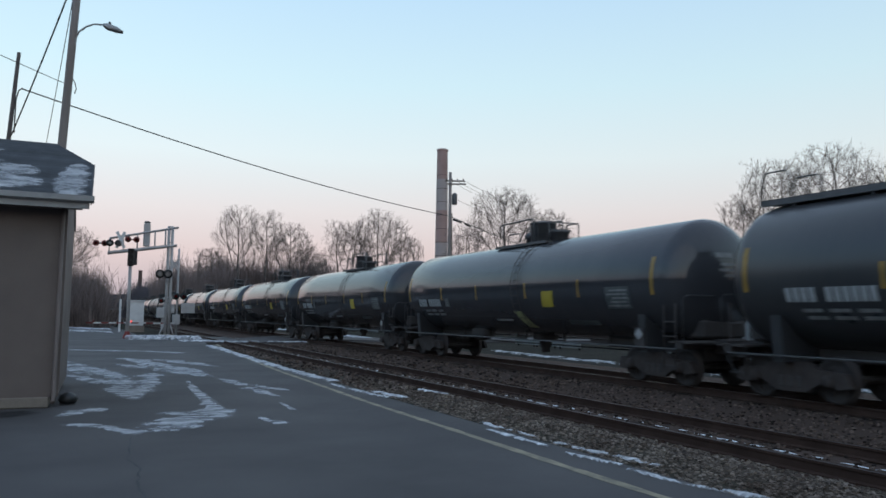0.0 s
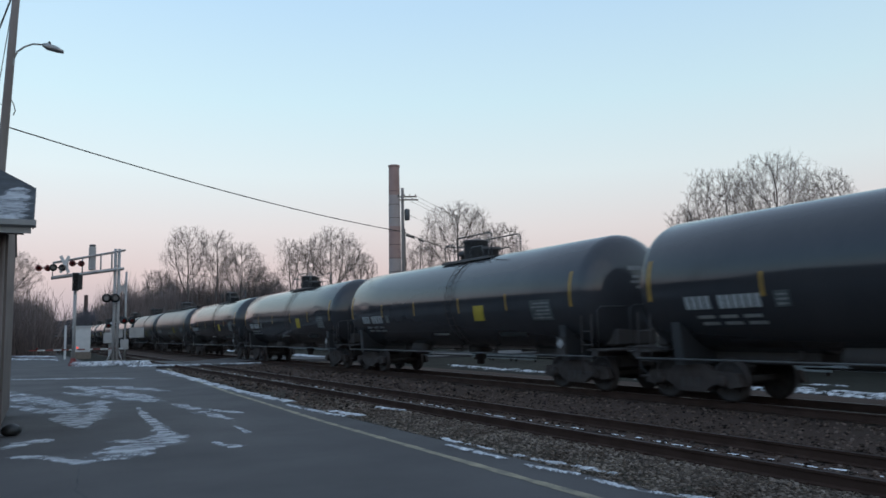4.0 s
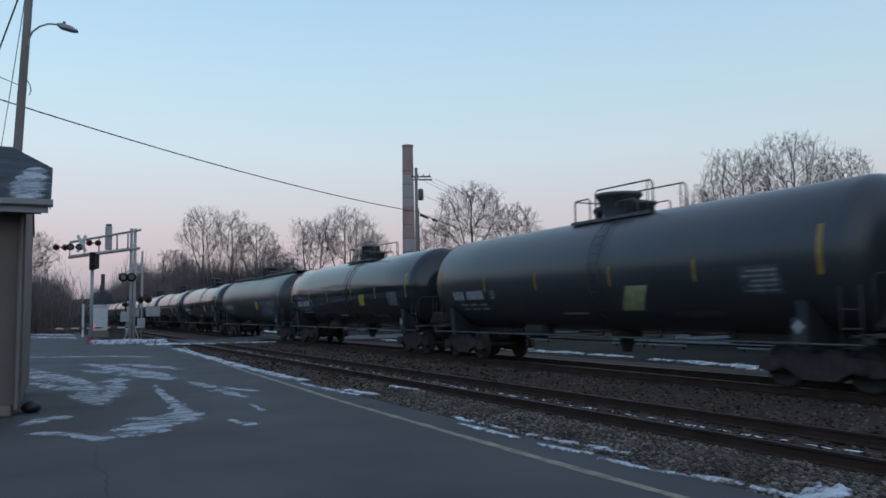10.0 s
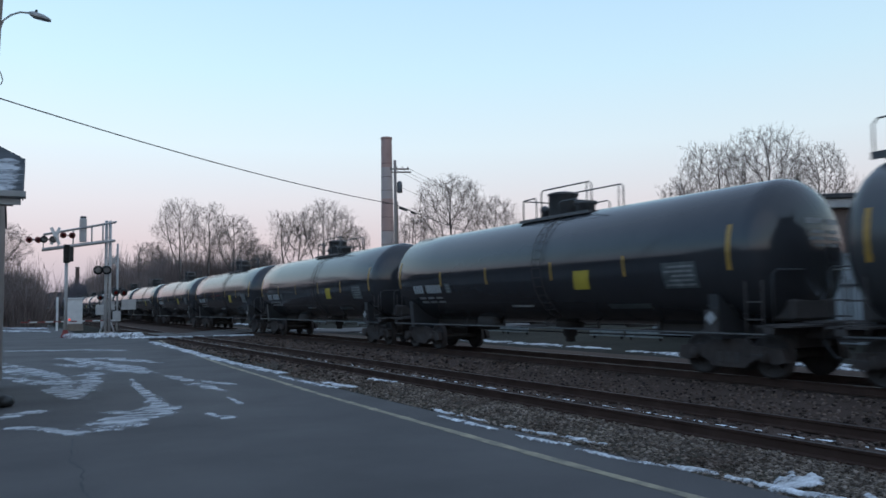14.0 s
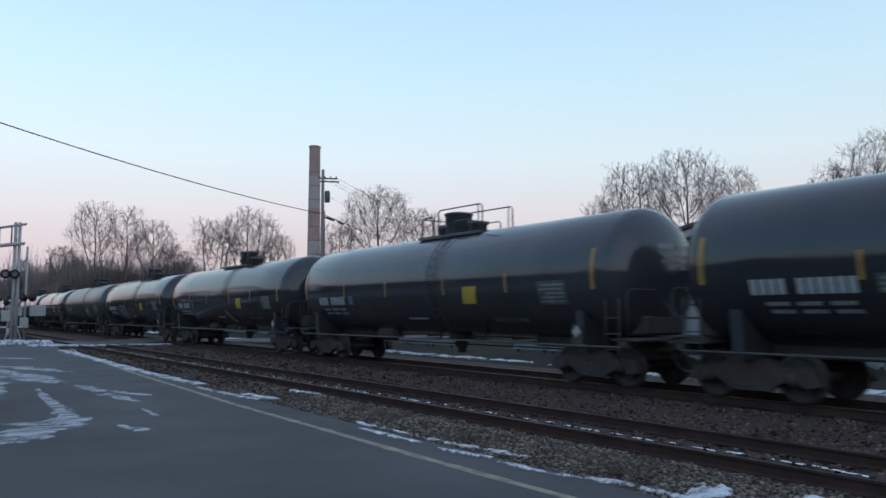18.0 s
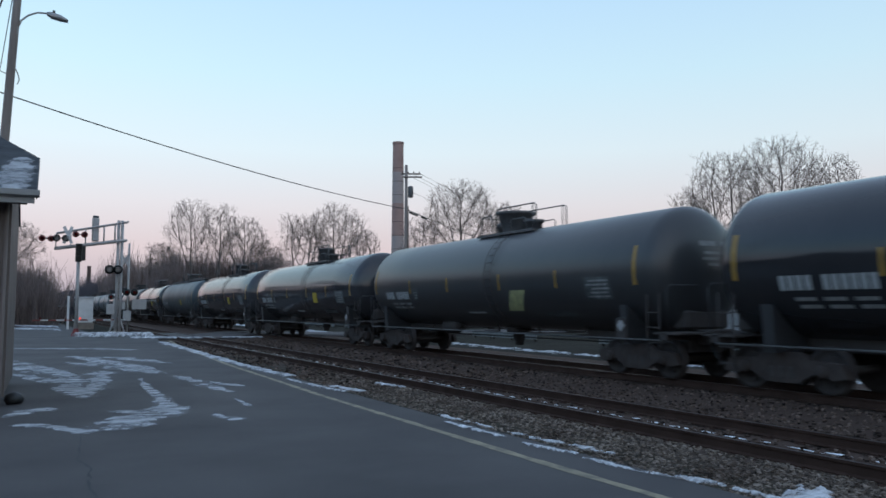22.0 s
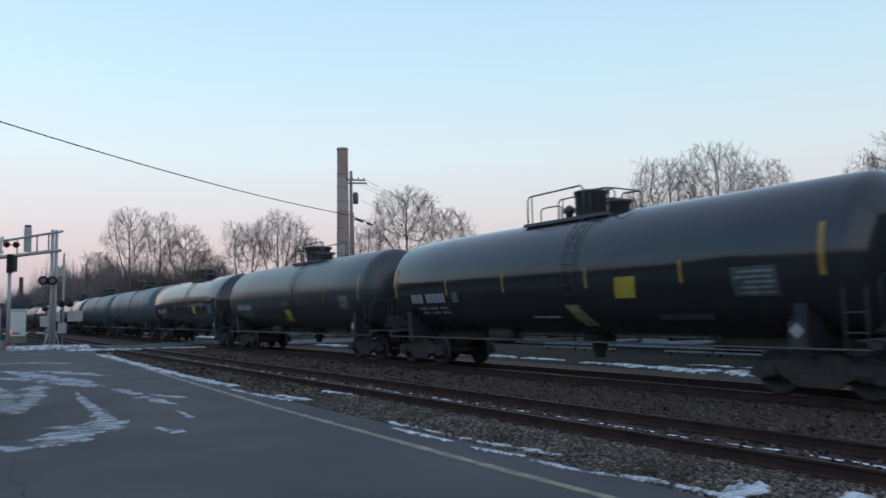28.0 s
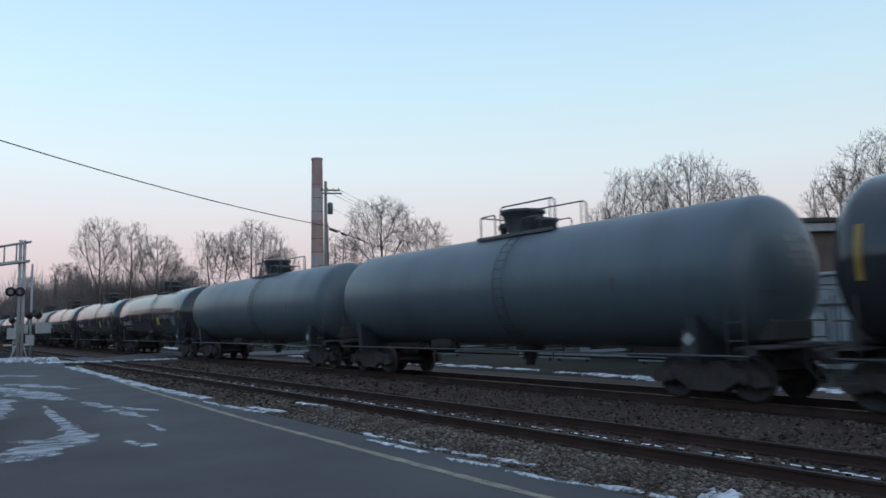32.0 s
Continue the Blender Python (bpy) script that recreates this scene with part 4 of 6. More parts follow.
part("outrigger", Shape().tube([(-4.0, -0.3, 6.55), (-4.95, -0.36, 6.50)], 0.03, 6), M_SILVER, gantry)
part("crossbuck_arm", Shape().box((-0.10, -0.015, -0.62), (0.10, 0.015, 0.62), m=pose(-3.30, -0.5, 6.75, 0, 24, 0)), M_WHITE_PAINT, gantry, "white crossbuck board")
part("crossbuck_arm", Shape().box((-0.10, -0.015, -0.62), (0.10, 0.015, 0.62), m=pose(-3.30, -0.54, 6.75, 0, -24, 0)), M_WHITE_PAINT, gantry, "white crossbuck board")
lamp_pair(gantry, pose(-0.38, -0.3, 4.50), lens=M_PALE_LENS, size=0.31)

mast = thing("traffic_signal", "grey mast with a three-lamp traffic signal", "traffic signal", at=pose(2.2, 56.0, 0))
part("base", Shape().lathe([(0, -0.05), (0.28, -0.05), (0.28, 0.12), (0.16, 0.4), (0.16, 0.5), (0, 0.5)], sides=12), M_RED_PAINT, mast)
part("post", Shape().tube([(0, 0, 0.5), (0, 0, 6.1)], 0.11, 10), M_SILVER, mast)
housing = part("signal_head", Shape().box((-0.2, -0.38, 4.9), (0.2, -0.12, 6.1), 0.03), M_SIGNAL, mast, "dark three-lamp signal head")
for k in range(3):
    part("visor", Shape().lathe([(0.13, 0), (0.15, 0), (0.15, 0.25), (0.13, 0.25)], pose(0, -0.38, 5.1 + 0.4 * k, 90, 0, 0), 12), M_SIGNAL, housing)
part("side_head", Shape().box((0.16, -0.14, 5.0), (0.42, 0.14, 6.0), 0.03), M_SIGNAL, mast)

gate = thing("crossing_gate", "crossing gate mast with crossbuck, lights and lowered striped arm", "crossing gate", at=pose(5.75, 60.5, 0))
part("post", Shape().tube([(0, 0, -0.1), (0, 0, 6.6)], 0.075, 10), M_SILVER, gate)
part("gearbox", Shape().box((-0.28, -0.3, 0.9), (0.22, 0.3, 1.65), 0.03), M_SILVER, gate, "silver gate mechanism box")
for a in (45, -45):
    part("crossbuck_arm", Shape().box((-0.09, -0.02, -0.55), (0.09, 0.02, 0.55), m=pose(-0.28, -0.12 - 0.02 * (a > 0) - 0.02, 5.35, 0, a * 0.75, 0)), M_SILVER, gate, "white crossbuck board")
lamp_pair(gate, pose(0.15, -0.15, 3.0))
part("count_board", Shape().box((-0.9, 0.05, 1.75), (-0.15, 0.09, 2.4), 0.01), M_SILVER, gate)
part("count_board", Shape().box((0.3, 0.05, 1.75), (1.3, 0.09, 2.5), 0.01), M_SILVER, gate)
gate_arm = thing("gate_arm", "lowered red and white crossing gate arm", "gate arm", at=pose(5.6, 60.1, 1.0))
for k in range(12):
    part("red_band" if k % 2 else "white_band", Shape().box((-0.5 * (k + 1) + 0.002, -0.02, -0.045), (-0.5 * k, 0.02, 0.045)), M_RED_PAINT if k % 2 else M_WHITE_PAINT, gate_arm)
for k in (1, 6, 11):
    part("arm_lamp", Shape().lathe([(0, 0), (0.07, 0), (0.07, 0.08), (0, 0.1)], pose(-0.5 * k, -0.03, 0.12, 90, 0, 0), 10), M_RED_LIT if k == 6 else M_RED_LENS, gate_arm)

bungalow = thing("signal_cabinet", "white metal signal cabinet beside the crossing", "cabinet", at=pose(3.6, 76, 0))
part("plinth", Shape().box((-0.8, -0.6, -0.15), (0.8, 0.6, 0.55), 0.02), M_FOUND, bungalow)
cab = part("body", Shape().box((-0.72, -0.5, 0.55), (0.72, 0.5, 2.75), 0.03), M_WHITE_PAINT, bungalow)
part("door", Shape().box((-0.6, -0.53, 0.75), (0.6, -0.502, 2.6), 0.01), M_WHITE_PAINT, cab)
part("roof", Shape().box((-0.8, -0.6, 2.752), (0.8, 0.6, 2.86), 0.03), M_WHITE_PAINT, bungalow)
post_w = thing("marker_post", "white marker post beside the cabinet", "post", at=pose(2.25, 74, 0))
part("post", Shape().box((-0.09, -0.09, -0.1), (0.09, 0.09, 2.9), 0.02), M_WHITE_PAINT, post_w)
relay = thing("relay_case", "small grey relay case on a post", "cabinet", at=pose(5.6, 72, 0))
part("post", Shape().tube([(0, 0, -0.1), (0, 0, 1.3)], 0.06, 8), M_SILVER, relay)
part("case", Shape().box((-0.45, -0.3, 1.3), (0.45, 0.3, 2.2), 0.03), M_SILVER, relay)
flash_post = thing("crossing_light", "post with a lit red crossing light", "crossing signal", at=pose(6.2, 78, 0))
part("post", Shape().tube([(0, 0, -0.1), (0, 0, 3.2)], 0.07, 8), M_SILVER, flash_post)
lamp_pair(flash_post, pose(0, -0.1, 1.95), True)
lamp_pair(flash_post, pose(0, -0.1, 2.9))


# ---- chimneys ----
def chimney(name, at, top, r0, r1, bands, label):
    c = thing(name, label, "chimney", at=at)
    for k, (a, b, mat) in enumerate(bands):
        ra, rb = r0 + (r1 - r0) * a, r0 + (r1 - r0) * b
        n = max(2, int((b - a) * 30))
        part("brick_band", Shape().lathe([(ra + (rb - ra) * i / n + (0.012 if i % 2 else 0), (a + (b - a) * i / n) * top) for i in range(n + 1)], sides=28), mat, c)
    part("cap", Shape().lathe([(r1 + 0.02, top - 0.5), (r1 + 0.12, top - 0.4), (r1 + 0.12, top), (r1 - 0.25, top), (r1 - 0.25, top - 1)], sides=28), bands[-1][2], c)
    for k in range(2, 12):
        z = top * k / 13
        part("iron_band", Shape().lathe([(r0 + (r1 - r0) * k / 13 + 0.02, z), (r0 + (r1 - r0) * k / 13 + 0.035, z + 0.05), (r0 + (r1 - r0) * k / 13 + 0.02, z + 0.1)], sides=28), M_BRICK_FAR, c)
    return c


B24 = radians(24.43)
chimney("brick_chimney", pose(168 * math.sin(B24), 168 * math.cos(B24), -0.2), 38.9, 1.52, 1.17,
        [(0, 0.46, M_BRICK_B), (0.46, 0.645, M_BRICK_A), (0.645, 0.825, M_BRICK_B), (0.825, 1.0, M_BRICK_A)], "tall round brick chimney in faded red and grey bands")
chimney("distant_chimney", pose(420 * math.sin(radians(2.93)), 420 * math.cos(radians(2.93)), -0.2), 23.0, 1.15, 0.9, [(0, 0.5, M_BRICK_FAR), (0.5, 1.0, M_BRICK_FAR)], "dark distant brick chimney")


# ---- buildings and blocks behind the tracks ----
def shop():
    b = thing("brick_building", "low brown brick building with a dark flat roof", "building", at=pose(40.5, 24.5, -0.15, 0, 0, -32))
    part("wall", Shape().box((-4.2, 0, 0), (9, 9, 6.7)), M_WALL_BRICK, b)
    part("fascia", Shape().box((-4.5, -0.35, 6.702), (9.3, 9.3, 7.2), 0.03), M_FASCIA, b, "pale fascia board")
    part("roof", Shape().box((-4.7, -0.5, 7.202), (9.5, 9.5, 7.47), 0.04), M_ROOF_FLAT, b)
    return b


shop()
shed = thing("white_shed", "long low white metal shed with vertical ribs behind the tracks", "shed", at=pose(29.2, 21.0, -0.15, 0, 0, -90))
part("wall", Shape().box((-9.5, 0, 0), (9.5, 3, 3.55)), M_SHED, shed)
for k in range(45):
    part("rib", Shape().box((-9.4 + 0.42 * k, -0.03, 0.05), (-9.34 + 0.42 * k, -0.003, 3.50)), M_SHED, shed)
for x in (-5.2, 3.4):
    part("door", Shape().box((x, -0.06, 0.05), (x + 0.9, -0.035, 2.1), 0.01), M_FASCIA, shed)
part("trim_rail", Shape().box((-9.5, -0.05, 2.35), (9.5, -0.032, 2.45)), M_ROOF_FLAT, shed, "dark horizontal rail")
part("roof", Shape().box((-9.65, -0.15, 3.552), (9.65, 3.15, 3.69), 0.03), M_FASCIA, shed)
board_mesh = Shape().box((-0.03, -1.25, 0.14), (0.03, 1.25, 0.46), 0.008).mesh("board", M_BLOCK)
post_mesh = Shape().box((-0.05, -0.05, -0.1), (0.05, 0.05, 0.48), 0.01).mesh("post", M_TIE)
random.seed(31)
for k in range(36):
    m = pose(26 + random.uniform(-.08, .08), -2 + 2.7 * k + random.uniform(-0.1, 0.1), -0.14, 0, 0, random.uniform(-2, 2))
    if random.random() < 0.32:
        continue
    fence = thing("board_fence", "low weathered white board on two posts behind the tracks", "fence", "low boards behind the tracks", at=m)
    part("board", board_mesh, None, fence)
    for sy in (-1.0, 1.0):
        part("post", post_mesh, None, fence, at=pose(0.085, sy, 0))
barn = thing("low_building", "long low dark brown building far down the road", "building", "distant houses", at=pose(1.2, 118, 0, 0, 0, 2))
part("wall", Shape().box((-3.6, 0, -0.2), (2.6, 6, 2.0)), M_BRICK_FAR, barn)
part("fascia", Shape().box((-3.7, -0.12, 2.002), (2.7, 6.1, 2.22), 0.02), M_SHED, barn, "pale roof edge")
part("band", Shape().box((-3.4, -0.04, 0.95), (0.4, -0.003, 1.2)), M_SHED, barn, "pale band along the wall")
part("roof", Shape().box((-3.8, -0.2, 2.222), (2.8, 6.2, 2.36), 0.02), M_ROOF_FLAT, barn)
for (hx, hy, hr, hw) in ((-9.0, 200, 5, 9),):
    house = thing("distant_house", "small pale house far down the road", "house", "distant houses", at=pose(hx, hy, 0, 0, 0, hr))
    part("wall", Shape().box((-hw / 2, 0, -0.2), (hw / 2, 7, 4)), M_WHITE_PAINT, house)
    part("roof", Shape().add([(-hw / 2 - .3, -.4, 4.002), (hw / 2 + .3, -.4, 4.002), (hw / 2 + .3, 7.4, 4.002), (-hw / 2 - .3, 7.4, 4.002), (-hw / 2 - .3, 3.5, 6.8), (hw / 2 + .3, 3.5, 6.8)],
                             [(3, 2, 1, 0), (0, 1, 5, 4), (2, 3, 4, 5), (1, 2, 5), (3, 0, 4)]), M_SHINGLE, house)
    for wx in (-2.5, 1.3):
        part("window", Shape().box((hw * wx / 9, -0.05, 1.2), (hw * wx / 9 + 1.2, -0.003, 2.6)), M_GLASS, house)


# ---- bare trees and brush ----
def grow(seed, tall, wide, clear, count, twig_r, stems):
    """Trunk and crown of a leafless tree: limbs reach out step by step for points scattered through the crown's room."""
    rg = np.random.default_rng(seed)
    pts = []
    mid, half = (clear + 1) / 2 * tall, (1 - clear) / 2 * tall
    while len(pts) < count:
        p = rg.uniform(-1, 1, 3)
        r = math.sqrt((p ** 2).sum())
        lump = noise.noise((p[0] * 2.1 + seed, p[1] * 2.1, p[2] * 2.1))
        if r < 1 + 0.25 * lump and lump > -0.3 and p[2] > 0.85 * math.hypot(p[0], p[1]) - 0.85 and rg.random() < 0.2 + 0.8 * r ** 2:
            squeeze = 1.0 if p[2] > -0.3 else 1.0 + 0.3 * (p[2] + 0.3)
            pts.append((p[0] * wide / 2 * squeeze, p[1] * wide / 2 * squeeze, mid + p[2] * half))
    pts = np.array(pts)
    pts[:, 2] *= tall / pts[:, 2].max()
    step = tall * 0.030
    pos, par = [], []
    for k in range(stems):
        a = 6.283 * (k + rg.uniform(0, 0.6)) / stems
        lean = 0.0 if stems == 1 else rg.uniform(0.10, 0.26)
        p = np.array([0.0, 0.0, -0.3])
        pos.append(p)
        par.append(-1)
        while p[2] < clear * tall * rg.uniform(0.9, 1.15):
            d = np.array([math.cos(a) * lean + rg.uniform(-.07, .07), math.sin(a) * lean + rg.uniform(-.07, .07), 1.0])
            p = p + d / np.linalg.norm(d) * step
            par.append(len(pos) - 1)
            pos.append(p)
    near_d, near_i = np.full(count, 1e9), np.zeros(count, int)
    alive = np.ones(count, bool)

    def meet(first):
        for i in range(first, len(pos)):
            d = np.linalg.norm(pts - pos[i], axis=1)
            closer = d < near_d
            near_d[closer], near_i[closer] = d[closer], i

    meet(0)
    born = collections.Counter()
    for _ in range(90):
        alive &= near_d > step * 1.1
        if not alive.any():
            break
        idx = np.nonzero(alive)[0]
        pull = collections.defaultdict(list)
        for i in idx:
            pull[near_i[i]].append(i)
        first = len(pos)
        for n, who in pull.items():
            if born[n] >= 3:
                alive[who] = False
                continue
            d = ((pts[who] - pos[n]) / near_d[who][:, None]).mean(axis=0)
            d = d / max(1e-6, np.linalg.norm(d)) + rg.uniform(-0.16, 0.16, 3) + (0, 0, 0.22)
            if par[n] >= 0:
                old = pos[n] - pos[par[n]]
                d = d + 0.7 * old / np.linalg.norm(old)
            born[n] += 1
            par.append(n)
            pos.append(pos[n] + d / np.linalg.norm(d) * step)
        meet(first)
    n = len(pos)
    kids = [[] for _ in range(n)]
    tips = [0] * n
    for i in range(n - 1, -1, -1):
        tips[i] = max(1, tips[i])
        if par[i] >= 0:
            tips[par[i]] += tips[i]
            kids[par[i]].append(i)
    rad = [twig_r * tips[i] ** 0.46 for i in range(n)]
    trunk, crown = Shape(), Shape()
    starts = [i for i in range(n) if par[i] < 0]
    while starts:
        i = starts.pop()
        line, rs = ([pos[par[i]], pos[i]], [rad[i], rad[i]]) if par[i] >= 0 else ([pos[i]], [rad[i] * 1.25])
        low = par[i] < 0
        while kids[i]:
            best = max(kids[i], key=lambda k: tips[k])
            starts += [k for k in kids[i] if k != best]
            i = best
            if low and pos[i][2] > clear * tall * 1.2:
                starts.append(i)
                break
            line.append(pos[i])
            rs.append(rad[i])
        if len(line) > 1:
            if not kids[i]:
                rs[-1] *= 0.5
            (trunk if low else crown).tube(line, rs, 8 if low else 5 if rs[0] > 4 * twig_r else 3, cap=False)
    # sprays of fine twigs, three generations deep, on all the young wood
    young = np.array([i for i in range(n) if tips[i] <= 14 and par[i] >= 0])
    base = np.array(pos)[young]
    heading = (base - np.array(pos)[np.array(par)[young]]) / step
    segs = []
    for gen, (kin, long, thick, fan) in enumerate(((2, 1.2, 0.72, 0.8), (2, 0.85, 0.56, 0.7), (2, 0.6, 0.45, 0.65))):
        base, heading = np.repeat(base, kin, 0), np.repeat(heading, kin, 0)
        d = heading + rg.normal(0, fan * 0.6, base.shape) + (0, 0, 0.22)
        d /= np.linalg.norm(d, axis=1)[:, None]
        tip = base + d * (step * long * rg.uniform(0.5, 1.15, len(base)))[:, None]
        keep = tip[:, 2] < tall * 1.03
        base, tip, d = base[keep], tip[keep], d[keep]
        segs.append((base, tip, d, twig_r * thick))
        base, heading = tip, d
    for base, tip, d, r in segs:
        u = np.cross(d, (0.31, 0.77, 0.55))
        u /= np.linalg.norm(u, axis=1)[:, None]
        w = np.cross(d, u)
        ring = [u * math.cos(a) + w * math.sin(a) for a in (0, 2.094, 4.189)]
        vs = np.stack([base + q * r for q in ring] + [tip + q * r * 0.7 for q in ring], 1).reshape(-1, 3)
        k0 = len(crown.v)
        crown.v += [tuple(v) for v in vs.tolist()]
        for k in range(k0, k0 + len(vs), 6):
            crown.f += [(k, k + 1, k + 4, k + 3), (k + 1, k + 2, k + 5, k + 4), (k + 2, k, k + 3, k + 5)]
        crown.s += [True] * (len(vs) // 2)
    return trunk, crown


def tree(seed, at, tall, label, wide, count=700, clear=0.2, twig_r=0.02, stems=1, group="bare trees"):
    t = thing("bare_tree", label, "tree", group, at=at)
    trunk, crown = grow(seed, tall, wide, clear, count, twig_r, stems)
    part("trunk", trunk, M_BARK, t)
    part("crown", crown, M_TWIG, t)
    return t


def at_bearing(b, d, turn=0, z=-0.15):
    return pose(d * math.sin(radians(b)), d * math.cos(radians(b)), z, 0, 0, turn)


TREE_FAR = "bare grey-brown deciduous tree beyond the tracks"
TREE_STEMS = "bare spreading tree with several stems beyond the tracks"
CRAB = "bare crab-apple tree with crooked pale twigs"
MAPLE = "bare maple with a broad fan of fine branches"
CROOK = "bare tree with crooked branches behind the brick building"
tree(101, at_bearing(9.5, 122, 20), 18.2, TREE_FAR, 7.0, 760, 0.36, 0.0175)
tree(102, at_bearing(11.5, 124, 70), 17.9, TREE_FAR, 5.6, 680, 0.36, 0.0175)
tree(103, at_bearing(13.2, 122, 0), 15.8, TREE_FAR, 7.0, 700, 0.36, 0.0175)
tree(104, at_bearing(14.6, 126, 10), 12.5, TREE_FAR, 6.0, 520, 0.36, 0.018)
tree(118, at_bearing(7.7, 140, 30), 13.0, TREE_FAR, 6.5, 520, 0.36, 0.02)
tree(105, at_bearing(17.5, 100, 0), 13.9, TREE_STEMS, 6.4, 680, 0.36, 0.0155, 2)
tree(106, at_bearing(19.8, 98, 130), 15.2, TREE_STEMS, 7.6, 900, 0.36, 0.0155, 3)
tree(107, at_bearing(21.8, 104, 60), 12.4, TREE_STEMS, 5.0, 520, 0.36, 0.0155)
tree(119, at_bearing(23.6, 115, 30), 9.2, TREE_FAR, 6.0, 450, 0.36, 0.017)
tree(120, at_bearing(15.7, 118, 90), 10.2, TREE_FAR, 5.0, 420, 0.36, 0.017)
tree(108, at_bearing(29.1, 78, 40), 14.7, CRAB, 7.4, 1100, 0.36, 0.0135)
tree(109, at_bearing(32.4, 80, 200), 12.8, CRAB, 5.4, 700, 0.36, 0.014)
tree(110, at_bearing(26.4, 82, 300), 11.6, CRAB, 5.0, 600, 0.36, 0.014)
tree(111, at_bearing(48.2, 66, 0), 14.5, MAPLE, 6.2, 950, 0.36, 0.0135, 2)
tree(112, at_bearing(51.8, 66, 90), 15.2, MAPLE, 7.0, 1100, 0.36, 0.0135, 3)
tree(113, at_bearing(55.0, 68, 30), 13.9, MAPLE, 5.6, 800, 0.36, 0.014)
tree(121, at_bearing(46.0, 68, 60), 11.8, MAPLE, 3.8, 450, 0.36, 0.014)
tree(115, at_bearing(61.6, 62, 10), 12.5, CROOK, 5.0, 700, 0.36, 0.014)
tree(114, at_bearing(64.5, 58, 50), 13.9, CROOK, 6.6, 900, 0.36, 0.0135)
tree(122, at_bearing(67.8, 60, 80), 12.9, CROOK, 6.0, 700, 0.36, 0.014)
tree(116, at_bearing(-1.9, 112, 10), 13.0, "bare tree among brown brush by the road", 8.0, 700, 0.36, 0.017)
tree(117, at_bearing(-3.6, 104, 90), 12.1, "bare tree among brown brush by the road", 7.0, 600, 0.36, 0.017)


def brush(name, spots, mat, label, seed, sticks=26, r=0.05):
    """A thicket of thin upright stems; spots are (x, y, width, height)."""
    rnd = random.Random(seed)
    s = Shape()
    for x, y, w, h in spots:
        for _ in range(sticks):
            a, q = rnd.uniform(0, 6.283), w * rnd.random() ** 0.6
            bx, by = x + q * 0.55 * math.cos(a), y + q * 0.55 * math.sin(a)
            l = h * rnd.uniform(0.55, 1.0) * (1 - 0.35 * q / w)
            tx, ty = bx + math.cos(a) * q * rnd.uniform(0.1, 0.6) + rnd.uniform(-.4, .4), by + math.sin(a) * q * 0.5 + rnd.uniform(-.4, .4)
            mx, my = (bx + tx) / 2 + rnd.uniform(-.3, .3), (by + ty) / 2 + rnd.uniform(-.3, .3)
            s.tube([(bx, by, -0.2), (mx, my, l * 0.55), (tx, ty, l)], [r, r * 0.8, r * 0.4], 3, cap=False)
            for _ in range(3):
                u = rnd.uniform(0.4, 0.95)
                px, py, pz = bx + (tx - bx) * u, by + (ty - by) * u, l * u
                s.tube([(px, py, pz), (px + rnd.uniform(-1, 1) * w * 0.25, py + rnd.uniform(-1, 1) * w * 0.25, pz + rnd.uniform(0.1, 0.3) * h)], [r * 0.6, r * 0.35], 3, cap=False)
    return tagged(part(name, s, mat), label, "brush", "", "stuff")


random.seed(77)


def bank(b0, b1, d0, d1, n, h0, h1, w):
    out = []
    for k in range(n):
        b, d = random.uniform(b0, b1), random.uniform(d0, d1)
        out.append((d * math.sin(radians(b)), d * math.cos(radians(b)), random.uniform(w * .6, w * 1.3), random.uniform(h0, h1)))
    return out


brush("brush_thicket", bank(7.4, 15.6, 126, 150, 260, 7.0, 13.5, 3.4), M_BRUSH, "dense brown-grey thicket behind the train", 1, 40, 0.034)
brush("brush_thicket", bank(4.4, 9, 175, 260, 180, 9, 17, 4.5), M_BRUSH, "dense brown-grey thicket far down the line", 2, 32, 0.05)
brush("brush_thicket", bank(2.4, 4.8, 230, 290, 90, 8, 13, 4.5), M_BRUSH_FAR, "hazy far thicket beside the line", 6, 30, 0.07)
brush("brush_thicket", bank(0.6, 2.8, 240, 300, 70, 4, 8, 4.5), M_BRUSH_FAR, "hazy far thicket beside the line", 7, 30, 0.07)
brush("brush_thicket", bank(15, 26, 108, 140, 160, 5.0, 9.0, 3.0), M_BRUSH, "low brown thicket between the trees", 3, 30, 0.03)
brush("brush_thicket", bank(-4.6, 0.2, 88, 132, 190, 3.5, 8.5, 3.2), M_BRUSH, "dark brown brush beside the road", 4, 40, 0.032)
brush("brush_thicket", bank(26, 47, 75, 110, 60, 2.5, 5.0, 2.5), M_BRUSH, "low brown thicket between the trees", 5, 28, 0.028)


def treeline(name, dist, b0, b1, h0, h1, label, seed, step=0.35, mat=M_BRUSH_FAR):
    """A thick band with a ragged top: far woods and unseen reflection bands."""
    s = Shape()
    n = int((b1 - b0) / step)
    for k in range(n + 1):
        b = radians(b0 + (b1 - b0) * k / n)
        h = h0 + (h1 - h0) * (0.5 + 0.5 * noise.fractal((k * step * 0.5 + seed, 0, seed), 0.8, 2.2, 5)) + random.uniform(-0.3, 0.3)
        for d in (dist, dist + 14):
            s.v += [(d * math.sin(b), d * math.cos(b), -1.0), (d * math.sin(b), d * math.cos(b), h if d == dist else h * 0.95)]
    for k in range(n):
        i, j = 4 * k, 4 * k + 4
        s.f += [(i, j, j + 1, i + 1), (i + 1, j + 1, j + 3, i + 3), (i + 2, i + 3, j + 3, j + 2)]
        s.s += [False] * 3
    return tagged(part(name, s, mat), label, "woods", "", "structure")


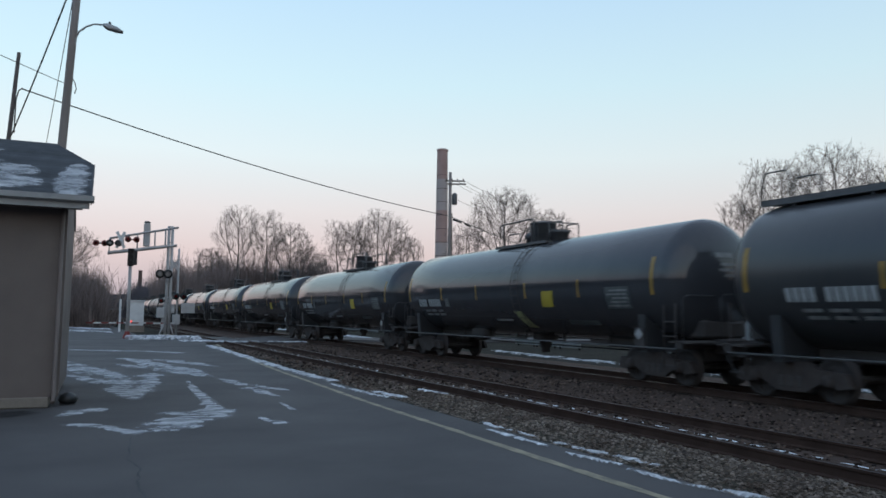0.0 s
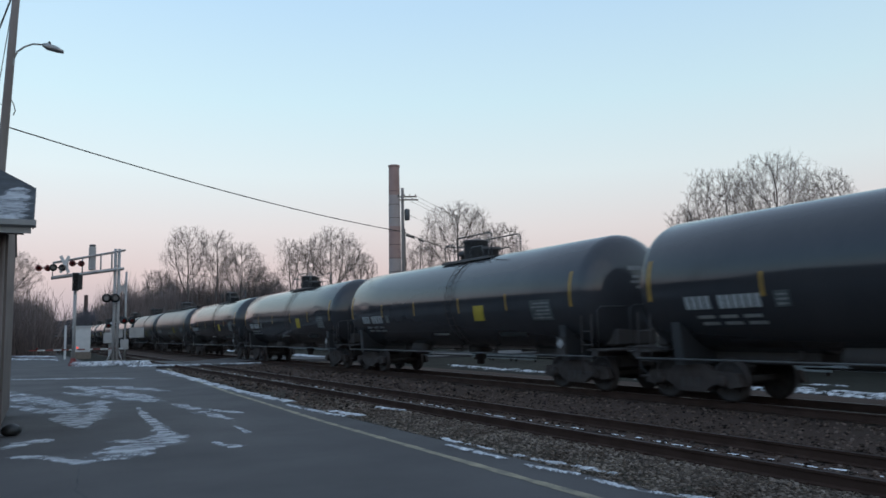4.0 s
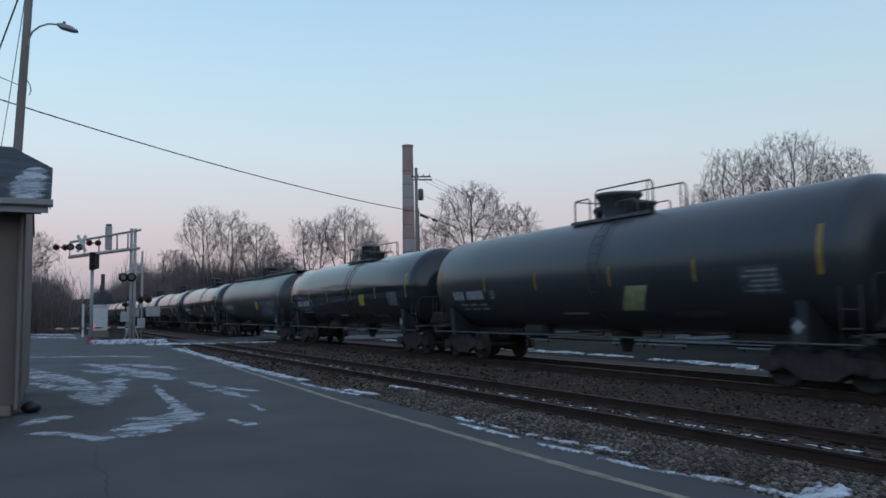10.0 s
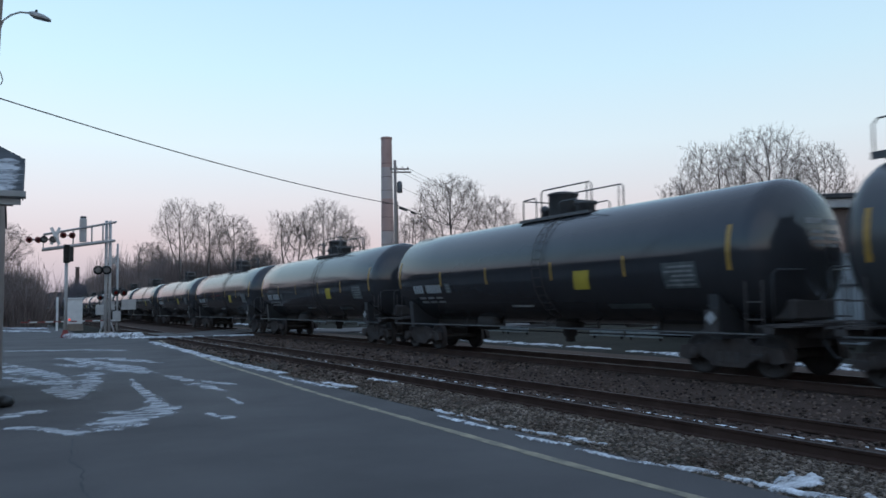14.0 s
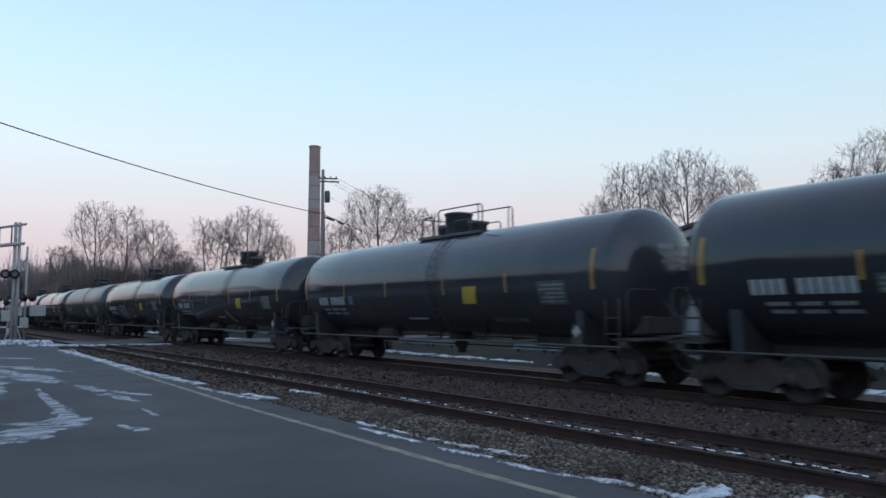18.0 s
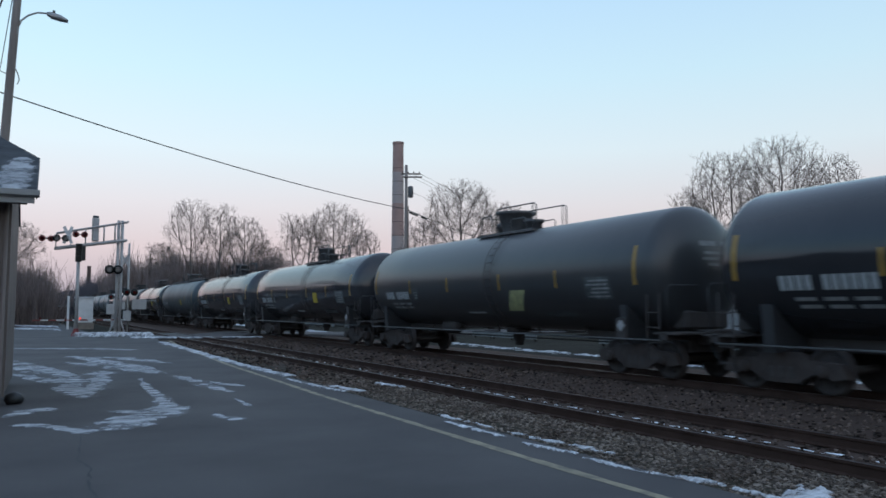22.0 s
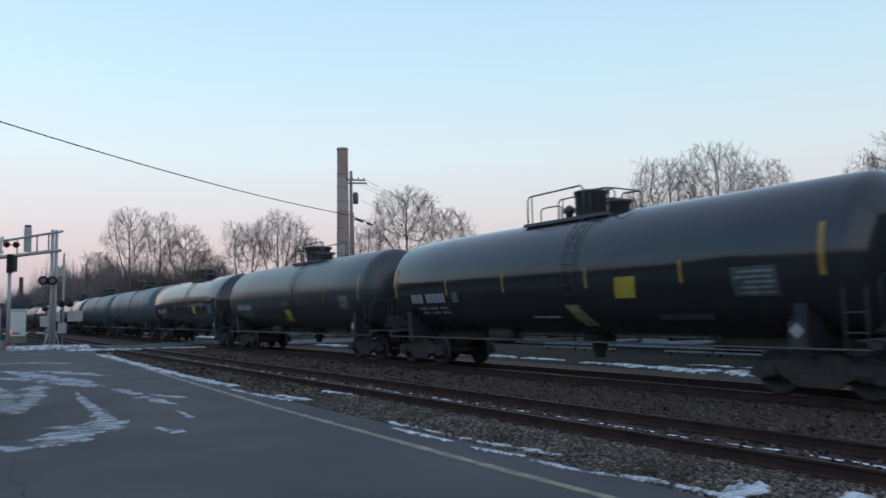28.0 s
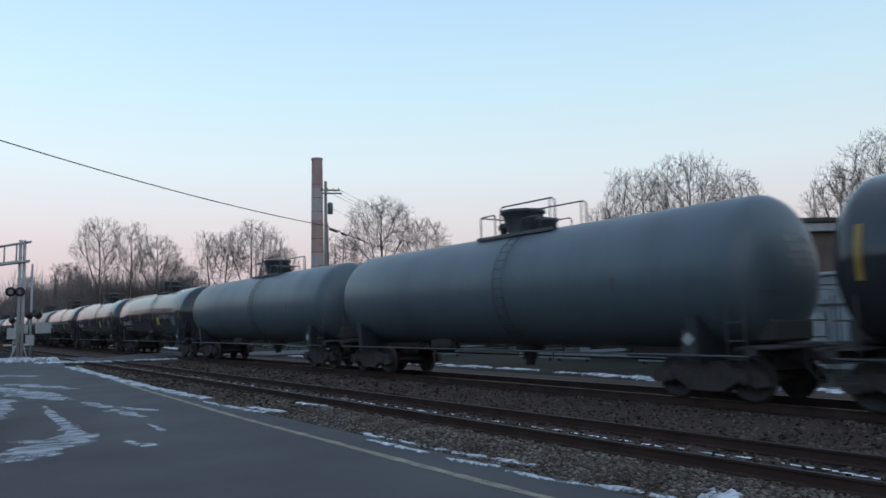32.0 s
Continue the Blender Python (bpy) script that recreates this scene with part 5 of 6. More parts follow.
treeline("backdrop_woods_far", 420, 0.5, 75, 6, 13, "far line of bare winter woods", 3, 0.12)
treeline("backdrop_woods_road", 300, -40, 0.2, 4, 12, "far line of bare winter woods", 9, 0.2)
# added out of view: dark bands that keep low sky off the tank sides
treeline("backdrop_woods_behind", 130, 78, 310, 11, 19, "unseen dark band behind the lot, for the tanks to reflect", 15, 0.5, M_UNSEEN_BAND)
treeline("backdrop_woods_left", 140, -50, -12, 11, 18, "unseen dark band beside the lot, for the tanks to reflect", 21, 0.5, M_UNSEEN_BAND)



# ---- the tank train ----
TANK_R, TANK_Z, HALF, HEADLEN = 1.58, 2.59, 7.72, 0.75
BOGIE_Y, AXLE, WHEEL_R = 6.95, 0.89, 0.457


def tank_shape(r, half):
    prof = []
    for k in range(9):
        a = math.pi / 2 * k / 8
        prof.append((max(0.001, r * math.sin(a)), -half - HEADLEN * math.cos(a)))
    for y in (-half * 0.66, -half * 0.33, 0.0, half * 0.33, half * 0.66):
        prof.append((r, y))
    for k in range(9):
        a = math.pi / 2 * (1 - k / 8)
        prof.append((max(0.001, r * math.sin(a)), half + HEADLEN * math.cos(a)))
    return Shape().lathe(prof, Matrix.Translation((0, 0, TANK_Z)) @ TURN_Y, 48)


def patch(y0, y1, z0, z1, r=TANK_R, skew=0.0, lift=0.006):
    """A thin marking on the side that faces the lot, following the curve of the tank."""
    s, n = Shape(), 5
    vs = []
    for k in range(n + 1):
        z = z0 - 0.16 + (z1 - z0) * k / n
        a = math.asin(max(-1, min(1, (z - TANK_Z) / r)))
        x = -(r + lift) * math.cos(a)
        dz = TANK_Z + (r + lift) * math.sin(a)
        sh = skew * (k / n - 0.5)
        vs += [(x, 0.9 * (y0 + sh), dz), (x, 0.9 * (y1 + sh), dz)]
    return s.add(vs, [(2 * k, 2 * k + 1, 2 * k + 3, 2 * k + 2) for k in range(n)])


def squiggle(y0, y1, z0, z1, seed, width, r=TANK_R, loops=7):
    """Loose sprayed strokes."""
    rnd = random.Random(seed)
    strokes = []
    y0, y1 = 0.9 * y0, 0.9 * y1
    for k in range(loops):
        s = Shape()
        cy, cz = y0 + (y1 - y0) * (k + 0.5) / loops, (z0 + z1) / 2 + rnd.uniform(-0.1, 0.1) * (z1 - z0)
        ry, rz = (y1 - y0) / loops * rnd.uniform(0.45, 0.7), (z1 - z0) * rnd.uniform(0.32, 0.5)
        a0, a1 = rnd.uniform(0, 6.28), rnd.uniform(3.5, 6.0)
        pts = []
        for i in range(13):
            a = a0 + a1 * i / 12
            pts.append((cy + ry * math.cos(a), cz + rz * math.sin(a) + 0.15 * rz * math.sin(3 * a)))
        vs = []
        for i, (py, pz) in enumerate(pts):
            qy, qz = pts[min(i + 1, 12)]
            oy, oz = pts[max(i - 1, 0)]
            dy, dz = qy - oy, qz - oz
            ln = max(1e-6, math.hypot(dy, dz))
            for sg in (-1, 1):
                yy, zz = py - sg * dz / ln * width / 2, pz + sg * dy / ln * width / 2
                a = math.asin(max(-1, min(1, (zz - 0.16 - TANK_Z) / r)))
                vs.append((-(r + 0.009) * math.cos(a), yy, TANK_Z + (r + 0.009) * math.sin(a)))
        s.add(vs, [(2 * i, 2 * i + 1, 2 * i + 3, 2 * i + 2) for i in range(12)])
        strokes.append(s)
    return strokes


MESH = {}


def shared(key, build, mat):
    """One mesh for all the parts that look alike."""
    if key not in MESH:
        MESH[key] = build().mesh(key, mat)
    return MESH[key]


def side_frame():
    s = Shape()
    out = [(-1.40, 0.36), (-1.28, 0.62), (-0.62, 0.66), (-0.42, 0.80), (0.42, 0.80), (0.62, 0.66), (1.28, 0.62), (1.40, 0.36), (1.08, 0.30), (0.86, 0.46), (0.52, 0.30), (0.40, 0.20), (-0.40, 0.20), (-0.52, 0.30), (-0.86, 0.46), (-1.08, 0.30)]
    n = len(out)
    s.add([(x, y, z) for x in (-0.07, 0.07) for y, z in out], [tuple(range(n)), tuple(range(2 * n - 1, n - 1, -1))] + [(k, n + k, n + (k + 1) % n, (k + 1) % n) for k in range(n)])
    for y in (-AXLE, AXLE):
        s.lathe([(0, -0.14), (0.10, -0.14), (0.13, -0.10), (0.13, 0.02)], Matrix.Translation((0, y, WHEEL_R)) @ TURN_X, 14)
        s.lathe([(0.13, -0.02), (0.13, 0.10), (0.10, 0.14), (0, 0.14)], Matrix.Translation((0, y, WHEEL_R)) @ TURN_X, 14)
    return s


def springs():
    s = Shape()
    for y in (-0.22, 0.0, 0.22):
        s.lathe([(0.085, 0.28), (0.10, 0.32), (0.085, 0.36), (0.10, 0.40), (0.085, 0.44), (0.10, 0.48), (0.085, 0.52)], Matrix.Translation((0, y, 0)), 10)
    return s


def wheelset():
    s = Shape()
    for sx in (-1, 1):
        s.lathe([(0.0, -0.06), (0.15, -0.06), (0.17, -0.03), (0.36, -0.02), (0.39, -0.07), (0.455, -0.07), (0.457, 0.04), (0.485, 0.045), (0.485, 0.07), (0.39, 0.07), (0.36, 0.03), (0.17, 0.04), (0.0, 0.06)],
                Matrix.Translation((sx * 0.78, 0, 0)) @ Matrix.Rotation(radians(90 if sx < 0 else -90), 4, "Y"), 24)
        for k in range(5):
            a = 2 * math.pi * k / 5
            s.box((sx * 0.80 - 0.05, math.cos(a) * 0.27 - 0.03, math.sin(a) * 0.27 - 0.03), (sx * 0.80 + 0.05, math.cos(a) * 0.27 + 0.03, math.sin(a) * 0.27 + 0.03))
    s.lathe([(0.085, -0.98), (0.085, 0.98)], TURN_X, 12)
    return s


def wheel_mesh():
    me = wheelset().mesh("wheelset", M_WHEEL)
    me.materials.append(M_BOGIE)
    for poly in me.polygons:
        if all(0.45 < math.hypot(me.vertices[i].co.y, me.vertices[i].co.z) < 0.47 for i in poly.vertices):
            poly.material_index = 1
    return me


def hoop(points, r=0.024):
    return Shape().tube(points, r, 6)


WHEELS = {1: [], -1: []}
MESH["wheelset"] = wheel_mesh()


def bogie(car, y):
    b = part("bogie", shared("bolster", lambda: Shape().box((-1.0, -0.22, 0.48), (1.0, 0.22, 0.72), 0.05).lathe([(0.2, 0.72), (0.2, 0.9)], None, 12), M_BOGIE), None, car, "rusty brown two-axle bogie", pose(0, y, 0))
    for sx in (-1.0, 1.0):
        part("side_frame", shared("side_frame", side_frame, M_BOGIE), None, b, at=pose(sx, 0, 0))
        part("spring_set", shared("spring_set", springs, M_UNDER), None, b, at=pose(sx, 0, 0))
    for sy in (-1, 1):
        WHEELS[sy].append(part("wheelset", MESH["wheelset"], None, b, at=pose(0, sy * AXLE, WHEEL_R)))
        part("brake_beam", shared("brake_beam", lambda: Shape().box((-0.75, -0.04, 0.28), (0.75, 0.04, 0.38), 0.01).box((-0.82, -0.06, 0.26), (-0.72, 0.06, 0.52)).box((0.72, -0.06, 0.26), (0.82, 0.06, 0.52)), M_UNDER), None, b, at=pose(0, sy * 0.36, 0))
    return b


def car_body(name, label, kind, paint):
    """A tank car with all that the kinds have in common. kind: platform, walkway or plain."""
    c = thing(name, label, "tank car", "cars of the tank train")
    part("tank", shared("tank_" + kind + paint.name, lambda: tank_shape(TANK_R, HALF), paint), None, c)
    for sy in (-1, 1):
        y = sy * BOGIE_Y
        part("stub_sill", shared("stub_sill", lambda: Shape().box((-0.36, -2.75, 0.80), (0.36, 1.75, 1.16), 0.03).box((-0.6, 0.9, 0.62), (0.6, 1.3, 1.12), 0.02), M_UNDER), None, c, at=pose(0, y, 0, 0, 0, 0 if sy > 0 else 180))
        part("saddle", shared("saddle", lambda: Shape().prism([(-1.38, 0.95), (1.38, 0.95), (1.46, 1.9), (1.2, 1.72), (0.9, 1.45), (0.45, 1.26), (0, 1.2), (-0.45, 1.26), (-0.9, 1.45), (-1.2, 1.72), (-1.46, 1.9)], -0.13, 0.13, Matrix.Rotation(radians(90), 4, "X")), M_BLACK_DULL), None, c, at=pose(0, y, -0.16))
        # dark block added to close the see-through gap under each tank head
        part("sill_brace", shared("sill_brace", lambda: Shape().box((-0.72, -0.25, 1.162), (0.72, 0.58, 1.62), 0.06), M_UNDER), None, c, at=pose(0, sy * HALF, 0, 0, 0, 0 if sy > 0 else 180))
        part("end_sill", shared("end_sill", lambda: Shape().box((-1.45, -0.11, 0.92), (1.45, 0.11, 1.12), 0.02).box((-1.45, -0.5, 1.06), (1.45, 0.3, 1.10)), M_UNDER), None, c, at=pose(0, sy * 8.25, 0))
        part("coupler", shared("coupler", lambda: Shape().box((-0.10, -0.55, 0.82), (0.10, 0.25, 0.99), 0.03).prism([(-0.17, 0.15), (0.14, 0.15), (0.20, 0.42), (0.06, 0.40), (0.02, 0.30), (-0.08, 0.44), (-0.20, 0.40)], 0.75, 1.05), M_BOGIE), None, c, at=pose(0, sy * 8.66, 0, 0, 0, 0 if sy > 0 else 180))
        part("air_hose", shared("air_hose", lambda: hoop([(0.3, 0, 0.9), (0.33, 0.15, 0.65), (0.3, 0.3, 0.45), (0.24, 0.42, 0.42)], 0.03), M_SIGNAL), None, c, at=pose(0, sy * 8.58, 0, 0, 0, 0 if sy > 0 else 180))
        part("end_railing", shared("end_railing", lambda: hoop([(-1.45, 0, 1.1), (-1.45, 0, 2.1), (-1.3, 0, 2.2), (1.3, 0, 2.2), (1.45, 0, 2.1), (1.45, 0, 1.1)], 0.012), M_BLACK_DULL), None, c, "thin dark end handrail", pose(0, sy * 8.40, 0))
        for sx in (-1.0, 1.0):
            part("end_ladder", shared("end_ladder", lambda: Shape().tube([(0, -0.2, 0.45), (0, -0.2, 2.0)], 0.018, 5).tube([(0, 0.2, 0.45), (0, 0.2, 2.0)], 0.018, 5).box((-0.015, -0.2, 0.5), (0.015, 0.2, 0.53)).box((-0.015, -0.2, 0.85), (0.015, 0.2, 0.88)).box((-0.015, -0.2, 1.2), (0.015, 0.2, 1.23)).box((-0.015, -0.2, 1.55), (0.015, 0.2, 1.58)), M_UNDER), None, c, at=pose(sx * 1.44, sy * 7.95, 0))
        bogie(c, y)
    for sx in (-1, 1):
        part("side_rail", shared("side_rail%d" % sx, lambda: Shape().tube([(0, -8.2, 0.92), (0, 8.2, 0.92)], 0.022, 6), M_RAILING if sx < 0 else M_UNDER), None, c, "long thin side handrail", pose(sx * 1.47, 0, 0))
        for y in (-4.5, -2.25, 0.0, 2.25, 4.5):
            part("rail_bracket", shared("rail_bracket", lambda: Shape().box((-0.02, -0.03, 0.95), (0.95, 0.03, 1.0)).box((0.9, -0.03, 0.95), (0.96, 0.03, 1.42)), M_UNDER), None, c, at=pose(sx * 1.45, y, -0.06, 0, 0, 0 if sx < 0 else 180))
    part("bottom_outlet", shared("bottom_outlet", lambda: Shape().lathe([(0.0, 0.62), (0.14, 0.62), (0.14, 0.78), (0.2, 0.8), (0.2, 0.98), (0.42, 1.0), (0.42, 1.24)], None, 14), M_UNDER), None, c, at=pose(0, -0.4, -0.16))
    part("brake_reservoir", shared("brake_reservoir", lambda: Shape().lathe([(0, -0.55), (0.2, -0.5), (0.24, -0.4), (0.24, 0.4), (0.2, 0.5), (0, 0.55)], Matrix.Translation((-0.55, 0, 0.92)) @ TURN_Y, 14), M_UNDER), None, c, at=pose(0, 3.0, 0.10))
    part("brake_rod", shared("brake_rod", lambda: Shape().tube([(0.2, -5.0, 0.72), (0.2, 5.0, 0.72)], 0.025, 5), M_UNDER), None, c)
    part("hazard_placard", shared("hazard_placard", lambda: Shape().box((-0.02, -0.10, -0.10), (0.0, 0.10, 0.10), m=pose(0, 0, 0, 45, 0, 0)), M_FASCIA), None, c, "white diamond placard", pose(-1.47, -6.88, 1.24))
    part("placard_plate", shared("placard_plate", lambda: Shape().box((0, -0.17, -0.02), (0.04, 0.17, 0.48)), M_UNDER), None, c, at=pose(-1.468, -6.88, 0.94))
    return c


def platform_kit(c, y, cone=False, turned=False, climb=True):
    """Manway housing, valves, walkway grating and bent-pipe railings on top."""
    top = TANK_Z + TANK_R
    if cone:
        part("manway_housing", shared("cone_housing", lambda: Shape().lathe([(0.0, -0.12), (0.42, -0.12), (0.44, 0.05), (0.60, 0.55), (0.66, 0.58), (0.66, 0.66), (0.0, 0.68)], None, 20), M_FITTING), None, c, "tapered dark housing on top", pose(0, y + 0.0, top))
    else:
        part("manway_housing", shared("manway_housing", lambda: Shape().lathe([(0.0, -0.12), (0.40, -0.12), (0.40, 0.02), (0.43, 0.04), (0.43, 0.60), (0.46, 0.61), (0.46, 0.67), (0.28, 0.71), (0.0, 0.72)], None, 20), M_FITTING), None, c, "dark cylindrical valve housing", pose(0, y, top))
    part("manway", shared("manway", lambda: Shape().lathe([(0.0, -0.1), (0.28, -0.1), (0.28, 0.22), (0.34, 0.23), (0.34, 0.30), (0.0, 0.32)], None, 16).box((-0.4, -0.04, 0.3), (0.4, 0.04, 0.36)), M_FITTING), None, c, at=pose(0, y - 1.0, top))
    part("safety_valve", shared("safety_valve", lambda: Shape().lathe([(0.0, -0.1), (0.11, -0.1), (0.11, 0.16), (0.16, 0.18), (0.16, 0.3), (0.06, 0.38), (0.0, 0.4)], None, 12), M_FITTING), None, c, at=pose(-0.1, y + 0.75, top))
    for sx in (-1, 1):
        plat = part("platform", shared("platform", lambda: Shape().box((-0.2, -1.6, -0.02), (0.2, 1.6, 0.02)).box((-0.22, -1.6, -0.04), (-0.19, 1.6, 0.05)).box((0.19, -1.6, -0.04), (0.22, 1.6, 0.05)), M_FITTING), None, c, "steel grating platform", pose(sx * 0.52, y + (0.36 if turned else -0.36), top - 0.10))
        for k in range(8):
            part("grating_bar", shared("grating_bar", lambda: Shape().box((-0.19, -0.02, 0.0), (0.19, 0.02, 0.03)), M_RAILING), None, plat, at=pose(0, -1.5 + 0.42 * k, 0.02))
        z0 = top - 0.14
        x = sx * 0.58
        half_turn = 180 if turned else 0
        part("railing", shared("railing_end", lambda: hoop([(0, 1.22, 0), (0, 1.22, 0.64), (0, 1.15, 0.71), (0, 0.62, 0.72), (0, 0.55, 0.65), (0, 0.55, 0)]), M_RAILING), None, c, "bent pipe railing", pose(x, y, z0, 0, 0, half_turn))
        part("railing", shared("railing_long", lambda: hoop([(0, 0.30, 0), (0, 0.30, 0.82), (0, 0.20, 0.90), (0, -1.85, 0.88), (0, -1.95, 0.80), (0, -1.95, 0)]).tube([(0, -1.76, 0.0), (0, -1.76, 0.86)], 0.02, 6), M_RAILING), None, c, "bent pipe railing", pose(x, y, z0, 0, 0, half_turn))
        part("railing_bar", shared("railing_bar", lambda: hoop([(0, -0.55, 0), (0, -0.55, 0.42), (0, -0.63, 0.48), (0, -1.30, 0.48), (0, -1.38, 0.41), (0, -1.38, 0)], 0.02), M_RAILING), None, c, at=pose(x, y, z0, 0, 0, half_turn))
    part("cross_rail", shared("cross_rail", lambda: hoop([(-0.58, 0, 0.7), (0.58, 0, 0.7)], 0.02), M_RAILING), None, c, at=pose(0, y + (-1.22 if turned else 1.22), top - 0.14))
    if not climb:
        return
    ladder = Shape()
    pts = [(-(TANK_R + 0.06) * math.cos(a), 0, TANK_Z + (TANK_R + 0.06) * math.sin(a)) for a in [radians(k) for k in range(-55, 63, 9)]]
    ladder.tube([(p[0], -0.2, p[2]) for p in pts], 0.012, 5).tube([(p[0], 0.2, p[2]) for p in pts], 0.012, 5)
    for p in pts[1:]:
        ladder.tube([(p[0], -0.2, p[2]), (p[0], 0.2, p[2])], 0.008, 5)
    part("ladder", shared("ladder", lambda: ladder, M_UNDER), None, c, "curved steel ladder up the tank", pose(0, y - 0.75, 0))


def walkway_kit(c, y):
    """Full-length running board along the top with loops at its ends."""
    top = TANK_Z + TANK_R
    part("running_board", shared("running_board", lambda: Shape().box((-0.53, -8.05, 0.06), (0.53, 8.05, 0.10)), M_FITTING), None, c, "long dark running board", pose(0, 0, top - 0.02))
    for sx in (-0.55, 0.55):
        part("board_edge", shared("board_edge", lambda: Shape().box((-0.018, -8.05, 0.00), (0.018, 8.05, 0.14)), M_FITTING), None, c, at=pose(sx, 0, top - 0.02))
    for k in range(9):
        part("board_bracket", shared("board_bracket", lambda: Shape().box((-0.5, -0.03, -0.12), (0.5, 0.03, 0.06)), M_FITTING), None, c, at=pose(0, -7.2 + 1.8 * k, top - 0.02))
    for sy in (-1, 1):
        for sx in (-0.5, 0.5):
            part("grab_loop", shared("grab_loop", lambda: hoop([(0, -0.36, 0), (0, -0.36, 0.56), (0, -0.26, 0.66), (0, 0.26, 0.66), (0, 0.36, 0.56), (0, 0.36, 0)], 0.02), M_RAILING), None, c, "pale bent grab rail", pose(sx, sy * 7.66, top + 0.08))
    platform_kit(c, y, turned=True, climb=False)


def markings(c, style, seed):
    rnd = random.Random(seed)
    stripe = lambda y, big=False: part("reflective_strip", shared("strip_big" if big else "strip", lambda: patch(-0.065 if big else -0.048, 0.065 if big else 0.048, 2.38 if big else 2.37, 3.32 if big else 2.86), M_AMBER), None, c, "amber reflective strip", pose(0, y, 0))
    if style == "bare":
        part("placard_strip", shared("strip_small", lambda: patch(-0.05, 0.05, 2.45, 2.75), M_GRAFFITI_B), None, c, at=pose(0, -5.0, 0))
    else:
        for y in (4.53, 1.69, -1.57, -4.40):
            stripe(y)
        for y in (7.60, -7.48):
            stripe(y, True)
    if style in ("square", "both"):
        part("yellow_placard", shared("yellow_square", lambda: patch(-0.34, 0.34, 2.10, 2.58, skew=-0.12), M_YELLOW), None, c, "yellow square placard", pose(0, -2.35 if seed in (5, 6, 7) else -2.78, 0))
    if style == "slant":
        part("yellow_placard", shared("yellow_slant", lambda: patch(-0.42, 0.42, 1.75, 2.35, skew=-0.5), M_OLIVE_MARK), None, c, "slanted faded yellow placard", pose(0, -2.3, 0))
    if style == "both":
        part("faded_placard", shared("olive_slant", lambda: patch(-0.27, 0.27, 1.46, 1.98, skew=0.34), M_OLIVE_MARK), None, c, "faded slanted placard", pose(0, -1.0, 0))
    if style == "pale":
        part("yellow_placard", shared("pale_square", lambda: patch(-0.36, 0.36, 1.59, 2.11, skew=-0.12), M_YELLOW), None, c, "worn yellow placard", pose(0, -0.05, 0))
        for k in range(3):
            part("stencil_line", shared("notice_line%d" % k, lambda: patch(-0.40, 0.40, 2.28 + 0.09 * k, 2.32 + 0.09 * k), M_PALE_MARK), None, c, "", pose(0, 0.05, 0))
    if style != "bare":
        first = 6.55 + rnd.uniform(-0.06, 0.06)
        for k in range(11):
            if k != 4:
                part("stencil_character", shared("character", lambda: patch(-0.072, 0.072, 2.16, 2.44), M_WHITE_MARK), None, c, "white stencilled character", pose(0, first - 0.182 * k, 0))
        for k in range(3):
            part("stencil_line", shared("mark_line", lambda: patch(-0.25, 0.25, 1.96, 2.03), M_PALE_MARK), None, c, "", pose(0, 6.12 - 0.60 * k, 0))
            part("stencil_line", shared("mark_line2", lambda: patch(-0.25, 0.25, 1.82, 1.89), M_PALE_MARK), None, c, "", pose(0, 6.05 - 0.60 * k, 0))
        box = part("stencil_box", shared("mark_box", lambda: patch(-0.19, 0.19, 2.15, 2.47), M_GREY_MARK), None, c, "small stencilled box of lines", pose(0, 4.12, 0))
        for k in range(3):
            part("box_line", shared("box_line%d" % k, lambda: patch(-0.13, 0.13, 2.19 + 0.09 * k, 2.23 + 0.09 * k, lift=0.010), M_PALE_MARK), None, box)
        panel = part("data_panel", shared("data_panel", lambda: patch(-0.55, 0.55, 2.05, 2.62), M_GREY_MARK), None, c, "grey stencilled data panel", pose(0, -6.1, 0))
        for k in range(5):
            part("panel_line", shared("panel_line" + str(k), lambda: patch(-0.47 + 0.05 * (k % 2), 0.47 - 0.12 * (k % 3), 2.10 + 0.10 * k, 2.145 + 0.10 * k, lift=0.010), M_PALE_MARK), None, panel)
        part("warning_line", shared("warn_line", lambda: patch(-0.6, 0.6, 1.66, 1.71), M_WHITE_MARK), None, c, "", pose(0, 0.3, 0))
        part("warning_line", shared("warn_line2", lambda: patch(-0.8, 0.8, 1.60, 1.72), M_GREY_MARK), None, c, "", pose(0, -4.15, 0))
        part("small_panel", shared("small_panel", lambda: patch(-0.35, 0.35, 1.42, 1.68), M_GREY_MARK), None, c, "", pose(0, -6.85, 0))
    # stencilled lines on the front head
    for k, (w, z) in enumerate(((0.62, 3.14), (0.5, 2.94), (0.56, 2.80), (0.4, 2.66))):
        for u0, u1 in ((-w, -0.06), (0.06, w)):
            vs = []
            for zz in (z, z + (0.12 if k == 0 else 0.07)):
                for u in (u0, (u0 + u1) / 2, u1):
                    x = 0.25 + u
                    rr = (x ** 2 + (zz - TANK_Z) ** 2) / TANK_R ** 2
                    vs.append((x, -HALF - HEADLEN * math.sqrt(max(0, 1 - rr)) - 0.012, zz))
            part("head_stencil", shared("head_stencil%d%d" % (k, u0 > 0), lambda: Shape().add(vs, [(3, 4, 1, 0), (4, 5, 2, 1)]), M_PALE_MARK), None, c)


A_LABEL = "glossy black tank car with a railed platform on top"
CARS = {}
def platform_car(style, paint=M_BLACK, label=A_LABEL, cone=False, seed=1, tag=None):
    c = car_body("tank_car", label, "platform", paint)
    platform_kit(c, -0.25, cone, style == "both")
    markings(c, style, seed)
    if tag:
        tag(c)
    return c


